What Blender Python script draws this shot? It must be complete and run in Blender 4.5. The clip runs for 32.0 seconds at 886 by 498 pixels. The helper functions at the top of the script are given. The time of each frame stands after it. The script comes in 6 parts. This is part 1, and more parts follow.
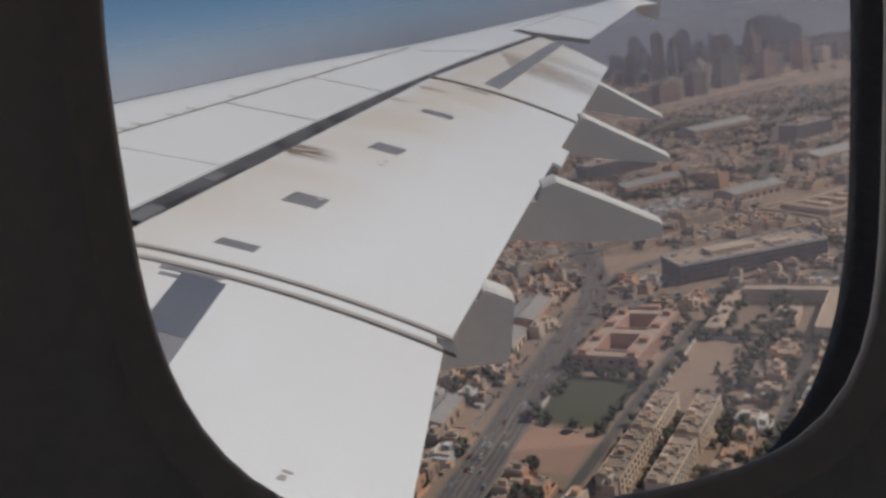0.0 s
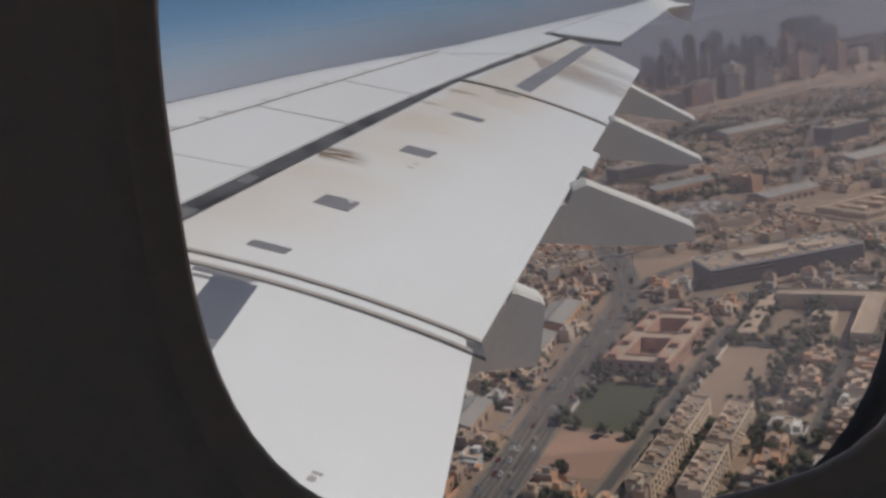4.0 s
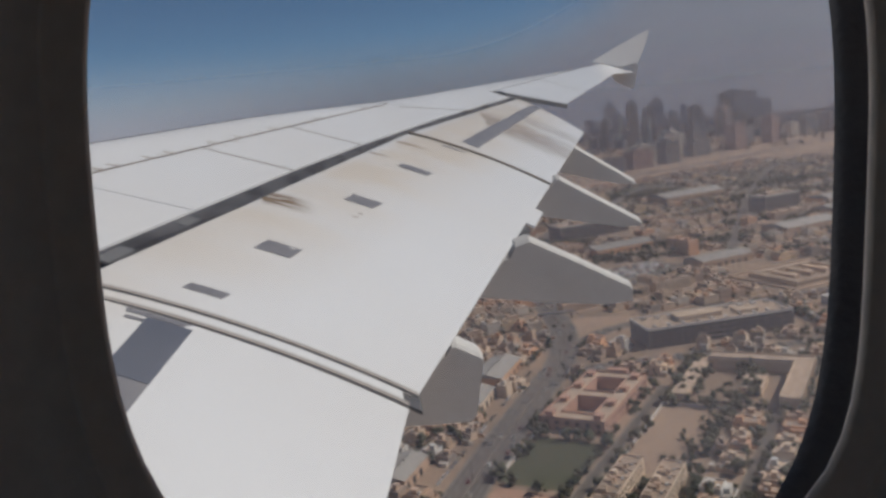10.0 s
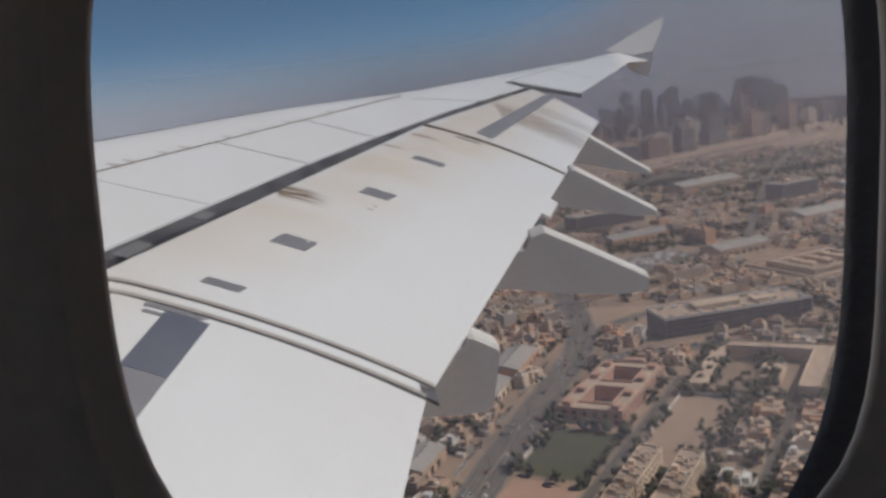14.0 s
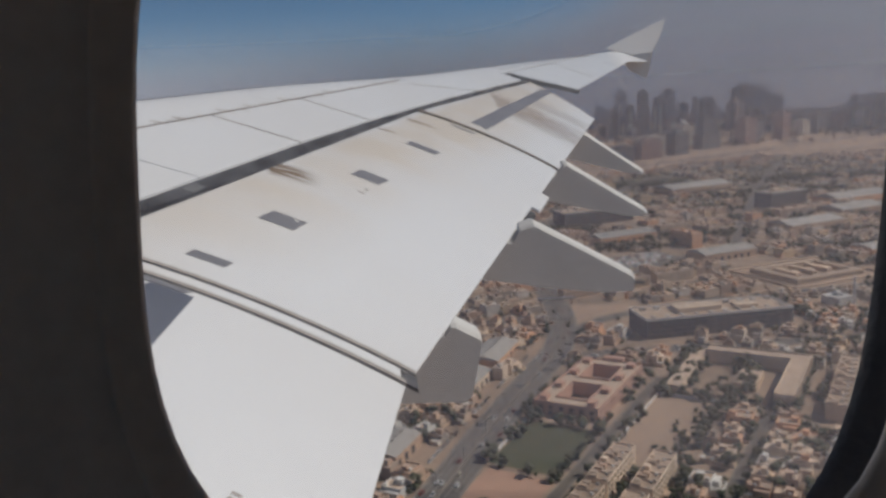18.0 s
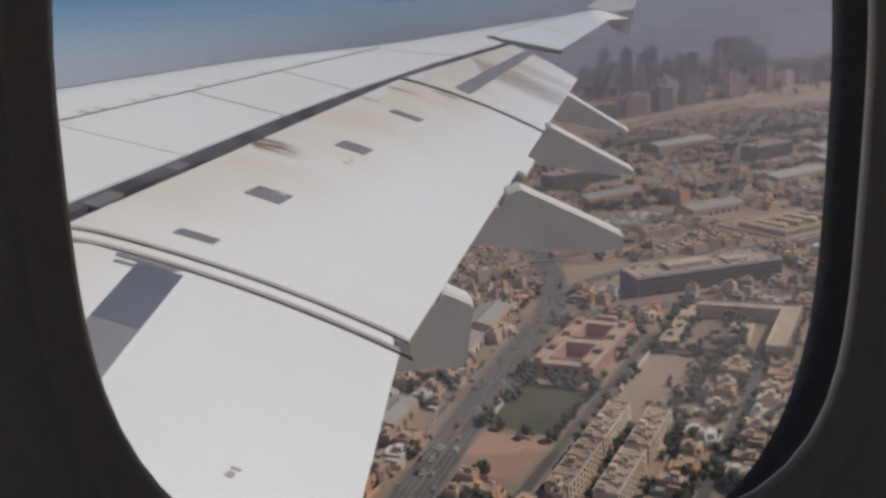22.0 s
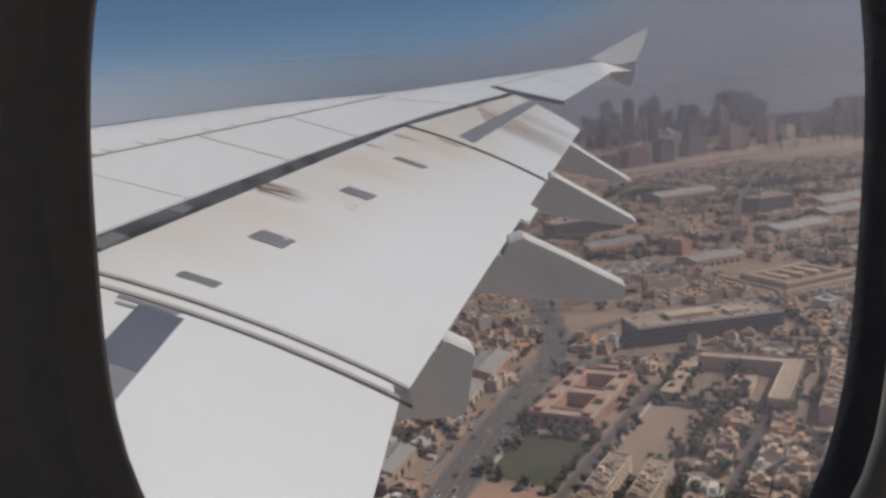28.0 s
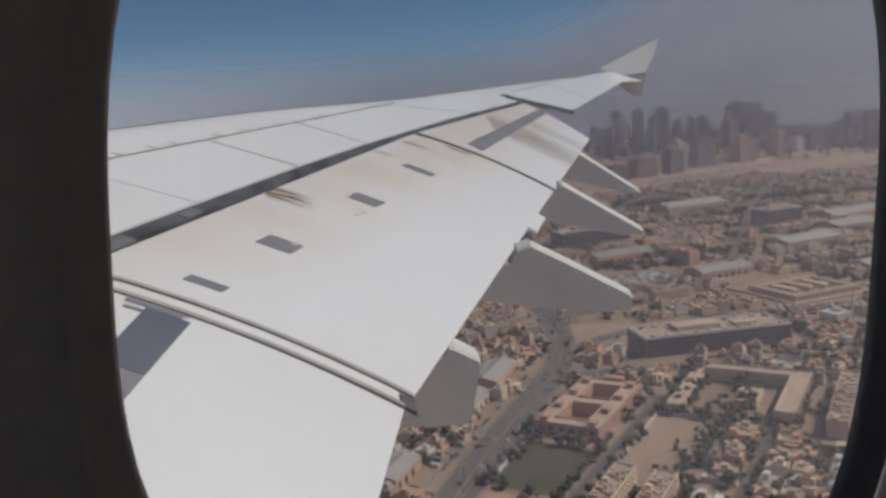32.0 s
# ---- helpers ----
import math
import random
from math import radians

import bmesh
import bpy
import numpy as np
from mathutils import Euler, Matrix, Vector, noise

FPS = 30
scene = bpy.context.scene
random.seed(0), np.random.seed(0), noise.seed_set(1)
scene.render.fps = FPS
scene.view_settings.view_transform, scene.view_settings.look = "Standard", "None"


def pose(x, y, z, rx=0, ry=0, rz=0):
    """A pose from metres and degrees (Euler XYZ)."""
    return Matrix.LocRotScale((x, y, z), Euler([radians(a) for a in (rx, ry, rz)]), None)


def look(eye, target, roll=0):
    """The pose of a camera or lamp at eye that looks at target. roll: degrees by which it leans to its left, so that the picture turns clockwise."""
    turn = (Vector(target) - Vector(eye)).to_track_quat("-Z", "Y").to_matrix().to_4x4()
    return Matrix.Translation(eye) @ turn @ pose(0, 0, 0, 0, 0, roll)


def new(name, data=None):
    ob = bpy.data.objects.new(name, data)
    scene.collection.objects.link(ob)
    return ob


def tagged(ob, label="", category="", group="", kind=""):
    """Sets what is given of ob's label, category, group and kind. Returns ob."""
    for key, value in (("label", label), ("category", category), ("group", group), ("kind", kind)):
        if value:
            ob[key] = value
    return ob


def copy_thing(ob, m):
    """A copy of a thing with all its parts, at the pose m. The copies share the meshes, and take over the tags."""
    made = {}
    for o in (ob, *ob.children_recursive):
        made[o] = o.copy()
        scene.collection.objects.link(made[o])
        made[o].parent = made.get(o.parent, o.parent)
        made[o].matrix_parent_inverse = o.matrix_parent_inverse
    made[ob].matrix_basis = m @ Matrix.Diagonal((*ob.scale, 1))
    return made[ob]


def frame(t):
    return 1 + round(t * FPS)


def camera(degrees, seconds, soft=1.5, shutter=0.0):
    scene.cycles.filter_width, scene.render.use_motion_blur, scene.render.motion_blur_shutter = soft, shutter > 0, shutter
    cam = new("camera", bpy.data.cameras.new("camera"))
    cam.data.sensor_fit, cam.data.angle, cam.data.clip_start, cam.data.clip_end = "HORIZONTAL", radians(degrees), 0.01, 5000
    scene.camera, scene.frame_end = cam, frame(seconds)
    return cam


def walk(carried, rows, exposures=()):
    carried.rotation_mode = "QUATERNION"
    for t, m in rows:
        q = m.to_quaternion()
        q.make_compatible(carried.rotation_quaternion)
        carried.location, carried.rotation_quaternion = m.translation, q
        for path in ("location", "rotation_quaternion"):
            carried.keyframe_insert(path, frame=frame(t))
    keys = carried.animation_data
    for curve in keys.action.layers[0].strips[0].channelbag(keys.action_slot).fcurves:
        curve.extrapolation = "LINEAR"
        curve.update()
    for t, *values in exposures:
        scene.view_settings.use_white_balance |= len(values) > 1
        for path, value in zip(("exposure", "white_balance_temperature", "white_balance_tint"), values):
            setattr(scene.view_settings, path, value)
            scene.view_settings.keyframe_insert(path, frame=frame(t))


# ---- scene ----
# Right-hand wing of an airliner seen through a cabin window, over a desert city.
# World: +Y outwards from the window, +X towards the tail, ground at z = 0, the cabin 200 m above it.
ALT = 200.0
# the aircraft banks a little to the right and noses over: about the way out of the window, and about +X
BANK = Matrix.Translation((0, 0, ALT)) @ Matrix.Rotation(radians(4.5), 4, Vector((0, 0.983, -0.182))) @ Matrix.Rotation(radians(-0.3), 4, "X")
cam = camera(56, 32.0, soft=3.0)
PATH = [
    (0, 0.0103, -0.0215, -0.0106, 77.057, 4.262, 1.623),
    (0.5, 0.0092, -0.0242, -0.0066, 76.984, 4.282, 2.391),
    (1, 0.0083, -0.0269, -0.0025, 77.170, 3.933, 2.947),
    (1.5, 0.0068, -0.0243, 0.0004, 76.091, 3.844, 3.142),
    (2, 0.0053, -0.0217, 0.0032, 77.622, 3.721, 2.785),
    (2.5, 0.0039, -0.0221, 0.0000, 77.528, 4.271, 2.797),
    (3, 0.0026, -0.0223, -0.0032, 78.203, 4.493, 3.291),
    (3.5, 0.0031, -0.0216, -0.0062, 77.891, 4.329, 3.556),
    (4, 0.0037, -0.0207, -0.0091, 77.406, 4.478, 3.653),
    (4.5, 0.0064, -0.0201, -0.0075, 77.176, 4.056, 4.622),
    (6.5, 0.0170, -0.0180, -0.0008, 78.218, 3.792, 2.440),
    (7, 0.0197, -0.0174, 0.0009, 78.449, 2.906, 0.574),
    (7.5, 0.0182, -0.0164, 0.0041, 78.349, 3.309, 0.181),
    (8, 0.0167, -0.0155, 0.0074, 78.512, 2.163, -0.282),
    (8.5, 0.0139, -0.0158, 0.0040, 81.462, 1.541, -0.553),
    (9, 0.0110, -0.0161, 0.0007, 81.709, 1.498, -0.675),
    (9.5, 0.0089, -0.0149, -0.0038, 81.662, 1.445, -0.298),
    (10, 0.0069, -0.0138, -0.0082, 80.776, 1.451, 0.200),
    (10.5, 0.0077, -0.0145, -0.0050, 80.458, 0.813, 0.904),
    (11, 0.0086, -0.0152, -0.0018, 80.869, 2.090, 1.121),
    (11.5, 0.0080, -0.0146, 0.0019, 80.875, 1.734, 1.454),
    (12, 0.0073, -0.0141, 0.0057, 81.118, 1.939, 1.333),
    (12.5, 0.0083, -0.0150, 0.0042, 80.973, 1.988, 1.324),
    (13, 0.0092, -0.0159, 0.0026, 81.077, 1.969, 1.106),
    (13.5, 0.0097, -0.0139, -0.0014, 80.832, 1.573, 1.250),
    (14, 0.0101, -0.0118, -0.0054, 80.216, 2.219, 1.147),
    (14.5, 0.0095, -0.0103, -0.0052, 79.416, 1.885, 0.713),
    (16.5, 0.0067, -0.0041, -0.0044, 78.730, 1.038, -0.532),
    (17, 0.0059, -0.0026, -0.0042, 78.631, 1.002, -0.353),
    (17.5, -0.0008, -0.0048, -0.0055, 79.105, -0.983, 0.487),
    (18, -0.0075, -0.0072, -0.0067, 79.383, -1.443, 0.910),
    (18.5, -0.0039, -0.0054, -0.0050, 79.282, -1.250, 1.215),
    (19, -0.0004, -0.0035, -0.0033, 78.501, -0.859, 0.970),
    (19.5, 0.0032, -0.0036, -0.0029, 78.213, -0.181, 0.193),
    (20, 0.0067, -0.0037, -0.0026, 78.779, -0.293, 0.239),
    (20.5, 0.0075, -0.0057, -0.0036, 78.851, 0.131, 0.154),
    (21, 0.0083, -0.0078, -0.0047, 78.862, 0.062, 0.203),
    (21.5, 0.0090, -0.0067, -0.0042, 77.987, 0.589, -0.038),
    (22, 0.0098, -0.0056, -0.0037, 77.122, 0.868, -0.296),
    (22.5, 0.0106, -0.0056, -0.0022, 76.854, 0.629, -0.500),
    (23, 0.0114, -0.0056, -0.0007, 77.095, 0.242, -0.481),
    (23.5, 0.0119, -0.0047, 0.0004, 77.260, 0.845, -1.041),
    (24, 0.0123, -0.0039, 0.0015, 79.146, 0.895, -1.167),
    (24.5, 0.0091, -0.0050, 0.0018, 79.908, 0.582, -0.782),
    (25, 0.0060, -0.0063, 0.0022, 79.867, 0.274, -0.656),
    (25.5, 0.0049, -0.0052, 0.0018, 81.128, 0.303, -0.431),
    (27.5, 0.0004, -0.0009, 0.0004, 80.373, -0.306, -0.201),
    (28, -0.0007, 0.0003, 0.0000, 80.329, -0.010, -0.019),
    (28.5, -0.0011, -0.0009, 0.0011, 80.530, -0.594, 0.504),
    (29, -0.0014, -0.0021, 0.0022, 80.395, -0.372, 0.766),
    (29.5, 0.0009, 0.0001, 0.0077, 79.903, -0.275, 0.439),
    (30, 0.0032, 0.0024, 0.0132, 79.800, -0.049, 0.003),
    (30.5, 0.0015, 0.0019, 0.0124, 79.796, -0.021, -0.059),
    (31, -0.0004, 0.0014, 0.0117, 80.348, -0.331, 0.252),
    (31.5, -0.0014, 0.0010, 0.0078, 80.884, -0.515, 0.475),
    (32, -0.0025, 0.0006, 0.0039, 80.833, -0.756, 0.611),
]
walk(cam, [(t, BANK @ pose(x, y, z, rx, ry, rz)) for t, x, y, z, rx, ry, rz in PATH],
     exposures=[(0.0, -0.52, 6640, 10), (4.5, -0.52, 6640, 10), (7.0, -0.4, 6640, 10), (32.0, -0.4, 6640, 10)])

# ---- world and sun ----
SUN_AZ, SUN_EL = 86.8, 47.6          # degrees clockwise from +Y, and above the horizon
world = bpy.data.worlds.new("daylight")
scene.world = world
world.use_nodes = True
wn = world.node_tree.nodes
sky = wn.new("ShaderNodeTexSky")
sky.sky_type, sky.sun_disc = "NISHITA", False
sky.sun_elevation, sky.sun_rotation = radians(SUN_EL), radians(SUN_AZ)
sky.altitude, sky.air_density, sky.dust_density, sky.ozone_density = 200, 0.5, 0.3, 1.5
wn["Background"].inputs["Strength"].default_value = 0.077
tint = wn.new("ShaderNodeMixRGB")                # dust-free upper air: a deeper blue
tint.blend_type = "MULTIPLY"
tint.inputs[0].default_value, tint.inputs[2].default_value = 1.0, (0.74, 0.95, 1.04, 1)
world.node_tree.links.new(sky.outputs[0], tint.inputs[1])
world.node_tree.links.new(tint.outputs[0], wn["Background"].inputs["Color"])
sun = new("sun", bpy.data.lights.new("sun", "SUN"))
sun.data.energy, sun.data.angle, sun.data.color = 3.65, radians(0.6), (1.0, 0.93, 0.84)
az, el = radians(SUN_AZ), radians(SUN_EL)
to_sun = Vector((math.sin(az) * math.cos(el), math.cos(az) * math.cos(el), math.sin(el)))
sun.matrix_world = look(to_sun * 900 + Vector((0, 0, ALT)), (0, 0, ALT))


# ---- materials ----
def material(name, colour, rough=0.7, metal=0.0, second=None, scale=4.0, fine=40.0, bump=0.0, mix=0.5, coord="Object",
             stretch=(1, 1, 1), random=0.0, spec=0.3, palette=None, vary=0.14):
    """A surface with colour variation at two scales and fine relief; palette: colours picked per object, or per island."""
    m = bpy.data.materials.new(name)
    m.use_nodes = True
    n, ln = m.node_tree.nodes, m.node_tree.links
    p = n["Principled BSDF"]
    p.inputs["Roughness"].default_value, p.inputs["Metallic"].default_value = rough, metal
    p.inputs["Specular IOR Level"].default_value = spec
    tc, mp = n.new("ShaderNodeTexCoord"), n.new("ShaderNodeMapping")
    mp.inputs["Scale"].default_value = stretch
    ln.new(tc.outputs[coord], mp.inputs["Vector"])
    big, small = n.new("ShaderNodeTexNoise"), n.new("ShaderNodeTexNoise")
    for tex, sc, det in ((big, scale, 4), (small, fine, 3)):
        tex.inputs["Scale"].default_value, tex.inputs["Detail"].default_value = sc, det
        ln.new(mp.outputs[0], tex.inputs["Vector"])
    blend = n.new("ShaderNodeMixRGB")
    blend.inputs[1].default_value = (*colour, 1)
    blend.inputs[2].default_value = (*(second or [c * 0.8 for c in colour]), 1)
    if palette:
        ramp = n.new("ShaderNodeValToRGB")
        ramp.color_ramp.interpolation = "CONSTANT"
        for i, c in enumerate(palette):
            e = ramp.color_ramp.elements[i] if i < 2 else ramp.color_ramp.elements.new(i / len(palette))
            e.position, e.color = i / len(palette), (*c, 1)
        src = n.new("ShaderNodeNewGeometry")
        ln.new(src.outputs["Random Per Island"], ramp.inputs[0])
        ln.new(ramp.outputs[0], blend.inputs[1])
    ramp2 = n.new("ShaderNodeValToRGB")
    ramp2.color_ramp.elements[0].position, ramp2.color_ramp.elements[1].position = 0.38, 0.68
    ln.new(big.outputs["Fac"], ramp2.inputs[0])
    fac = n.new("ShaderNodeMath")
    fac.operation = "MULTIPLY"
    fac.inputs[1].default_value = mix
    ln.new(ramp2.outputs[0], fac.inputs[0])
    ln.new(fac.outputs[0], blend.inputs[0])
    grain = n.new("ShaderNodeHueSaturation")
    val = n.new("ShaderNodeMapRange")
    val.inputs["To Min"].default_value, val.inputs["To Max"].default_value = 1 - vary, 1 + 0.8 * vary
    ln.new(small.outputs["Fac"], val.inputs["Value"])
    ln.new(val.outputs[0], grain.inputs["Value"])
    ln.new(blend.outputs[0], grain.inputs["Color"])
    last = grain
    if random:
        info, hs, mr = n.new("ShaderNodeObjectInfo"), n.new("ShaderNodeHueSaturation"), n.new("ShaderNodeMapRange")
        mr.inputs["To Min"].default_value, mr.inputs["To Max"].default_value = 1 - random, 1 + random
        ln.new(info.outputs["Random"], mr.inputs["Value"])
        ln.new(mr.outputs[0], hs.inputs["Value"])
        ln.new(grain.outputs[0], hs.inputs["Color"])
        last = hs
    ln.new(last.outputs[0], p.inputs["Base Color"])
    if bump:
        b = n.new("ShaderNodeBump")
        b.inputs["Strength"].default_value, b.inputs["Distance"].default_value = bump, 0.02
        ln.new(small.outputs["Fac"], b.inputs["Height"])
        ln.new(b.outputs[0], p.inputs["Normal"])
    return m


def wing_paint_material():
    """White aircraft paint, tanned by exhaust and grease in streaks that run with the air flow."""
    m = material("wing_paint", (0.762, 0.79, 0.825), 0.24, second=(0.73, 0.735, 0.74), scale=0.35, fine=5, mix=0.5, spec=0.55, vary=0.03)
    n, ln = m.node_tree.nodes, m.node_tree.links
    p = n["Principled BSDF"]
    base = p.inputs["Base Color"].links[0].from_socket
    tc, mp, nz = n.new("ShaderNodeTexCoord"), n.new("ShaderNodeMapping"), n.new("ShaderNodeTexNoise")
    mp.inputs["Scale"].default_value = (0.9, 0.3, 0.3)
    nz.inputs["Scale"].default_value, nz.inputs["Detail"].default_value = 1.0, 5
    ln.new(tc.outputs["Object"], mp.inputs["Vector"])
    ln.new(mp.outputs[0], nz.inputs["Vector"])
    sep = n.new("ShaderNodeSeparateXYZ")
    ln.new(tc.outputs["Object"], sep.inputs[0])

    def math_node(op, a, b):
        k = n.new("ShaderNodeMath")
        k.operation, k.use_clamp = op, False
        for i, v in enumerate((a, b)):
            if isinstance(v, (int, float)):
                k.inputs[i].default_value = v
            else:
                ln.new(v, k.inputs[i])
        return k.outputs[0]

    def ramp(v, a, b):
        k = n.new("ShaderNodeMapRange")
        k.interpolation_type = "SMOOTHSTEP"
        k.inputs["From Min"].default_value, k.inputs["From Max"].default_value = a, b
        ln.new(v, k.inputs["Value"])
        return k.outputs[0]

    # chordwise distance behind the flap hinge
    behind = math_node("SUBTRACT", sep.outputs["Y"], math_node("ADD", math_node("MULTIPLY", sep.outputs["X"], 0.615), -8.82))
    front = math_node("MULTIPLY", ramp(behind, -0.2, 0.25), ramp(behind, 2.6, 0.4))
    outer = math_node("ADD", math_node("MULTIPLY", ramp(sep.outputs["X"], 9.0, 20.0), 0.75), 0.35)
    front = math_node("MULTIPLY", front, ramp(sep.outputs["X"], 25.3, 24.6))
    tan = math_node("MULTIPLY", math_node("MULTIPLY", front, outer), math_node("ADD", ramp(nz.outputs["Fac"], 0.25, 0.75), 0.30))
    mix1 = n.new("ShaderNodeMixRGB")
    mix1.inputs[2].default_value = (0.66, 0.585, 0.49, 1)
    ln.new(math_node("MINIMUM", tan, 0.75), mix1.inputs[0])
    ln.new(base, mix1.inputs[1])
    # separate grease streaks: start (out, aft), length, half width
    total = None
    fine = n.new("ShaderNodeTexNoise")
    mp2 = n.new("ShaderNodeMapping")
    mp2.inputs["Scale"].default_value = (14, 1.2, 1.2)
    ln.new(tc.outputs["Object"], mp2.inputs["Vector"])
    ln.new(mp2.outputs[0], fine.inputs["Vector"])
    fine.inputs["Scale"].default_value = 1.0
    for x0, y0, length, half, weight in ((13.30, -0.66, 0.95, 0.34, 1.3), (21.3, 4.7, 4.2, 1.1, 0.6), (22.6, 5.9, 3.2, 0.5, 0.4), (17.7, 2.0, 0.9, 0.10, 0.8), (16.6, 1.3, 0.6, 0.07, 0.8)):
        across = ramp(math_node("ABSOLUTE", math_node("SUBTRACT", sep.outputs["X"], x0), 0), half, half * 0.2)
        along = math_node("MULTIPLY", ramp(sep.outputs["Y"], y0, y0 + 0.12), ramp(sep.outputs["Y"], y0 + length, y0 + length * 0.3))
        k = math_node("MULTIPLY", math_node("MULTIPLY", across, along), weight)
        total = k if total is None else math_node("ADD", total, k)
    mix2 = n.new("ShaderNodeMixRGB")
    mix2.inputs[2].default_value = (0.22, 0.155, 0.095, 1)
    ln.new(math_node("MULTIPLY", math_node("MINIMUM", total, 1.0), ramp(fine.outputs["Fac"], 0.30, 0.50)), mix2.inputs[0])
    ln.new(mix1.outputs[0], mix2.inputs[1])
    # short brown runs along the slat joint
    joint = math_node("SUBTRACT", sep.outputs["Y"], math_node("ADD", math_node("MULTIPLY", sep.outputs["X"], 0.664), -11.366))
    runs = math_node("MULTIPLY", ramp(math_node("ABSOLUTE", joint, 0), 0.26, 0.0), ramp(fine.outputs["Fac"], 0.56, 0.70))
    mix3 = n.new("ShaderNodeMixRGB")
    mix3.inputs[2].default_value = (0.42, 0.36, 0.29, 1)
    ln.new(math_node("MULTIPLY", runs, 0.6), mix3.inputs[0])
    ln.new(mix2.outputs[0], mix3.inputs[1])
    ln.new(mix3.outputs[0], p.inputs["Base Color"])
    return m


def sheet_material(name, colour, cover, dirt=0.0):
    """Clear sheet with a pale cover that scatters part of the light, to imitate haze."""
    m = bpy.data.materials.new(name)
    m.use_nodes = True
    n, ln = m.node_tree.nodes, m.node_tree.links
    n.clear()
    out, mix = n.new("ShaderNodeOutputMaterial"), n.new("ShaderNodeMixShader")
    clear, scat, tra, add = n.new("ShaderNodeBsdfTransparent"), n.new("ShaderNodeBsdfDiffuse"), n.new("ShaderNodeBsdfTranslucent"), n.new("ShaderNodeMixShader")
    scat.inputs[0].default_value = tra.inputs[0].default_value = (*colour, 1)
    ln.new(scat.outputs[0], add.inputs[1])
    ln.new(tra.outputs[0], add.inputs[2])
    ln.new(clear.outputs[0], mix.inputs[1])
    ln.new(add.outputs[0], mix.inputs[2])
    ln.new(mix.outputs[0], out.inputs[0])
    mix.inputs[0].default_value = cover
    return m, mix


M_PAINT = wing_paint_material()
# near-black and mottled: shade inside the flap slot is put into this colour
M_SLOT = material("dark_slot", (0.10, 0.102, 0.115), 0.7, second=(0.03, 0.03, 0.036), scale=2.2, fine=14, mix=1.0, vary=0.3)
M_PLATE = material("bare_metal_plate", (0.30, 0.30, 0.325), 0.38, 0.45, second=(0.39, 0.385, 0.40), scale=1.2, fine=15)
# bluish tone: reflected sky is put into the metal's colour
M_STRIP = material("sky_tinted_strip", (0.20, 0.22, 0.275), 0.34, 0.5, second=(0.25, 0.265, 0.31), scale=1.2, fine=15)
M_FAIRING = material("fairing_paint", (0.68, 0.68, 0.67), 0.45, second=(0.60, 0.59, 0.57), scale=0.8, fine=12)
M_FENCE = material("fence_paint", (0.72, 0.72, 0.73), 0.45, second=(0.64, 0.64, 0.655), scale=0.8, fine=12)
M_COVER = material("slot_cover_metal", (0.18, 0.185, 0.195), 0.5, second=(0.13, 0.133, 0.14), scale=2, fine=15)
M_SEAL = material("seal_rubber", (0.20, 0.17, 0.145), 0.7, second=(0.12, 0.105, 0.09), scale=2, fine=25)
M_SEALG = material("grey_seal", (0.40, 0.375, 0.355), 0.7, second=(0.29, 0.27, 0.25), scale=2, fine=25)
M_TRIM = material("cabin_panel", (0.80, 0.69, 0.58), 0.6, second=(0.74, 0.64, 0.53), scale=6, fine=120, bump=0.02, mix=0.4)
M_FRAME = material("window_surround", (0.61, 0.53, 0.45), 0.6, second=(0.55, 0.48, 0.41), scale=6, fine=120, bump=0.02, mix=0.4)
M_GASKET = material("gasket_rubber", (0.12, 0.118, 0.13), 0.28, second=(0.15, 0.147, 0.158), scale=20, fine=200, bump=0.1)


# ---- mesh helpers ----
def mesh_of(name, verts, faces, mat, smooth=False):
    me = bpy.data.meshes.new(name)
    me.from_pydata(verts, [], faces)
    me.materials.append(mat)
    if smooth:
        me.polygons.foreach_set("use_smooth", [True] * len(me.polygons))
    me.update()
    return me


def part(name, me, parent, label=""):
    ob = new(name, me)
    ob.parent = parent
    return tagged(ob, label)


def thing(name, label, category, group="", kind="", m=None, data=None):
    ob = new(name, data)
    if m is not None:
        ob.matrix_world = m
    return tagged(ob, label, category, group, kind)


def boxes(items):
    """Vertices and faces of many boxes: (x0, y0, z0, x1, y1, z1)."""
    v, f = [], []
    for x0, y0, z0, x1, y1, z1 in items:
        k = len(v)
        v += [(x0, y0, z0), (x1, y0, z0), (x1, y1, z0), (x0, y1, z0), (x0, y0, z1), (x1, y0, z1), (x1, y1, z1), (x0, y1, z1)]
        f += [(k, k + 3, k + 2, k + 1), (k + 4, k + 5, k + 6, k + 7), (k, k + 1, k + 5, k + 4), (k + 1, k + 2, k + 6, k + 5),
              (k + 2, k + 3, k + 7, k + 6), (k + 3, k, k + 4, k + 7)]
    return v, f


# ---- aircraft: x outboard, y aft, z up from the cabin's eye level ----
YAW = radians(10.0)
AIRCRAFT = BANK @ Matrix(((-math.sin(YAW), math.cos(YAW), 0, 0), (math.cos(YAW), math.sin(YAW), 0, 0), (0, 0, 1, 0), (0, 0, 0, 1)))


def lead(x):
    """Leading edge, with a slight kink outboard of the slats."""
    u = max(0.0, min(1.0, (x - 16.3) / 5.7))
    return -3.07 + 0.727 * (x - 13.92) + 0.37 * u * u * (3 - 2 * u) + 0.008 * max(0.0, x - 22)


def slat_line(x):
    return -2.88 + 0.664 * (x - 12.78)


def hinge(x):
    return -2.41 + 0.615 * (x - 10.42)


def spoiler_edge(x):
    return hinge(x) - max(0.0, 0.35 * (1 - ((x - 17) / 8) ** 2))


def flap_front(x):
    return spoiler_edge(x) + max(0.20, min(0.29, 0.29 - 0.021 * (x - 11)))


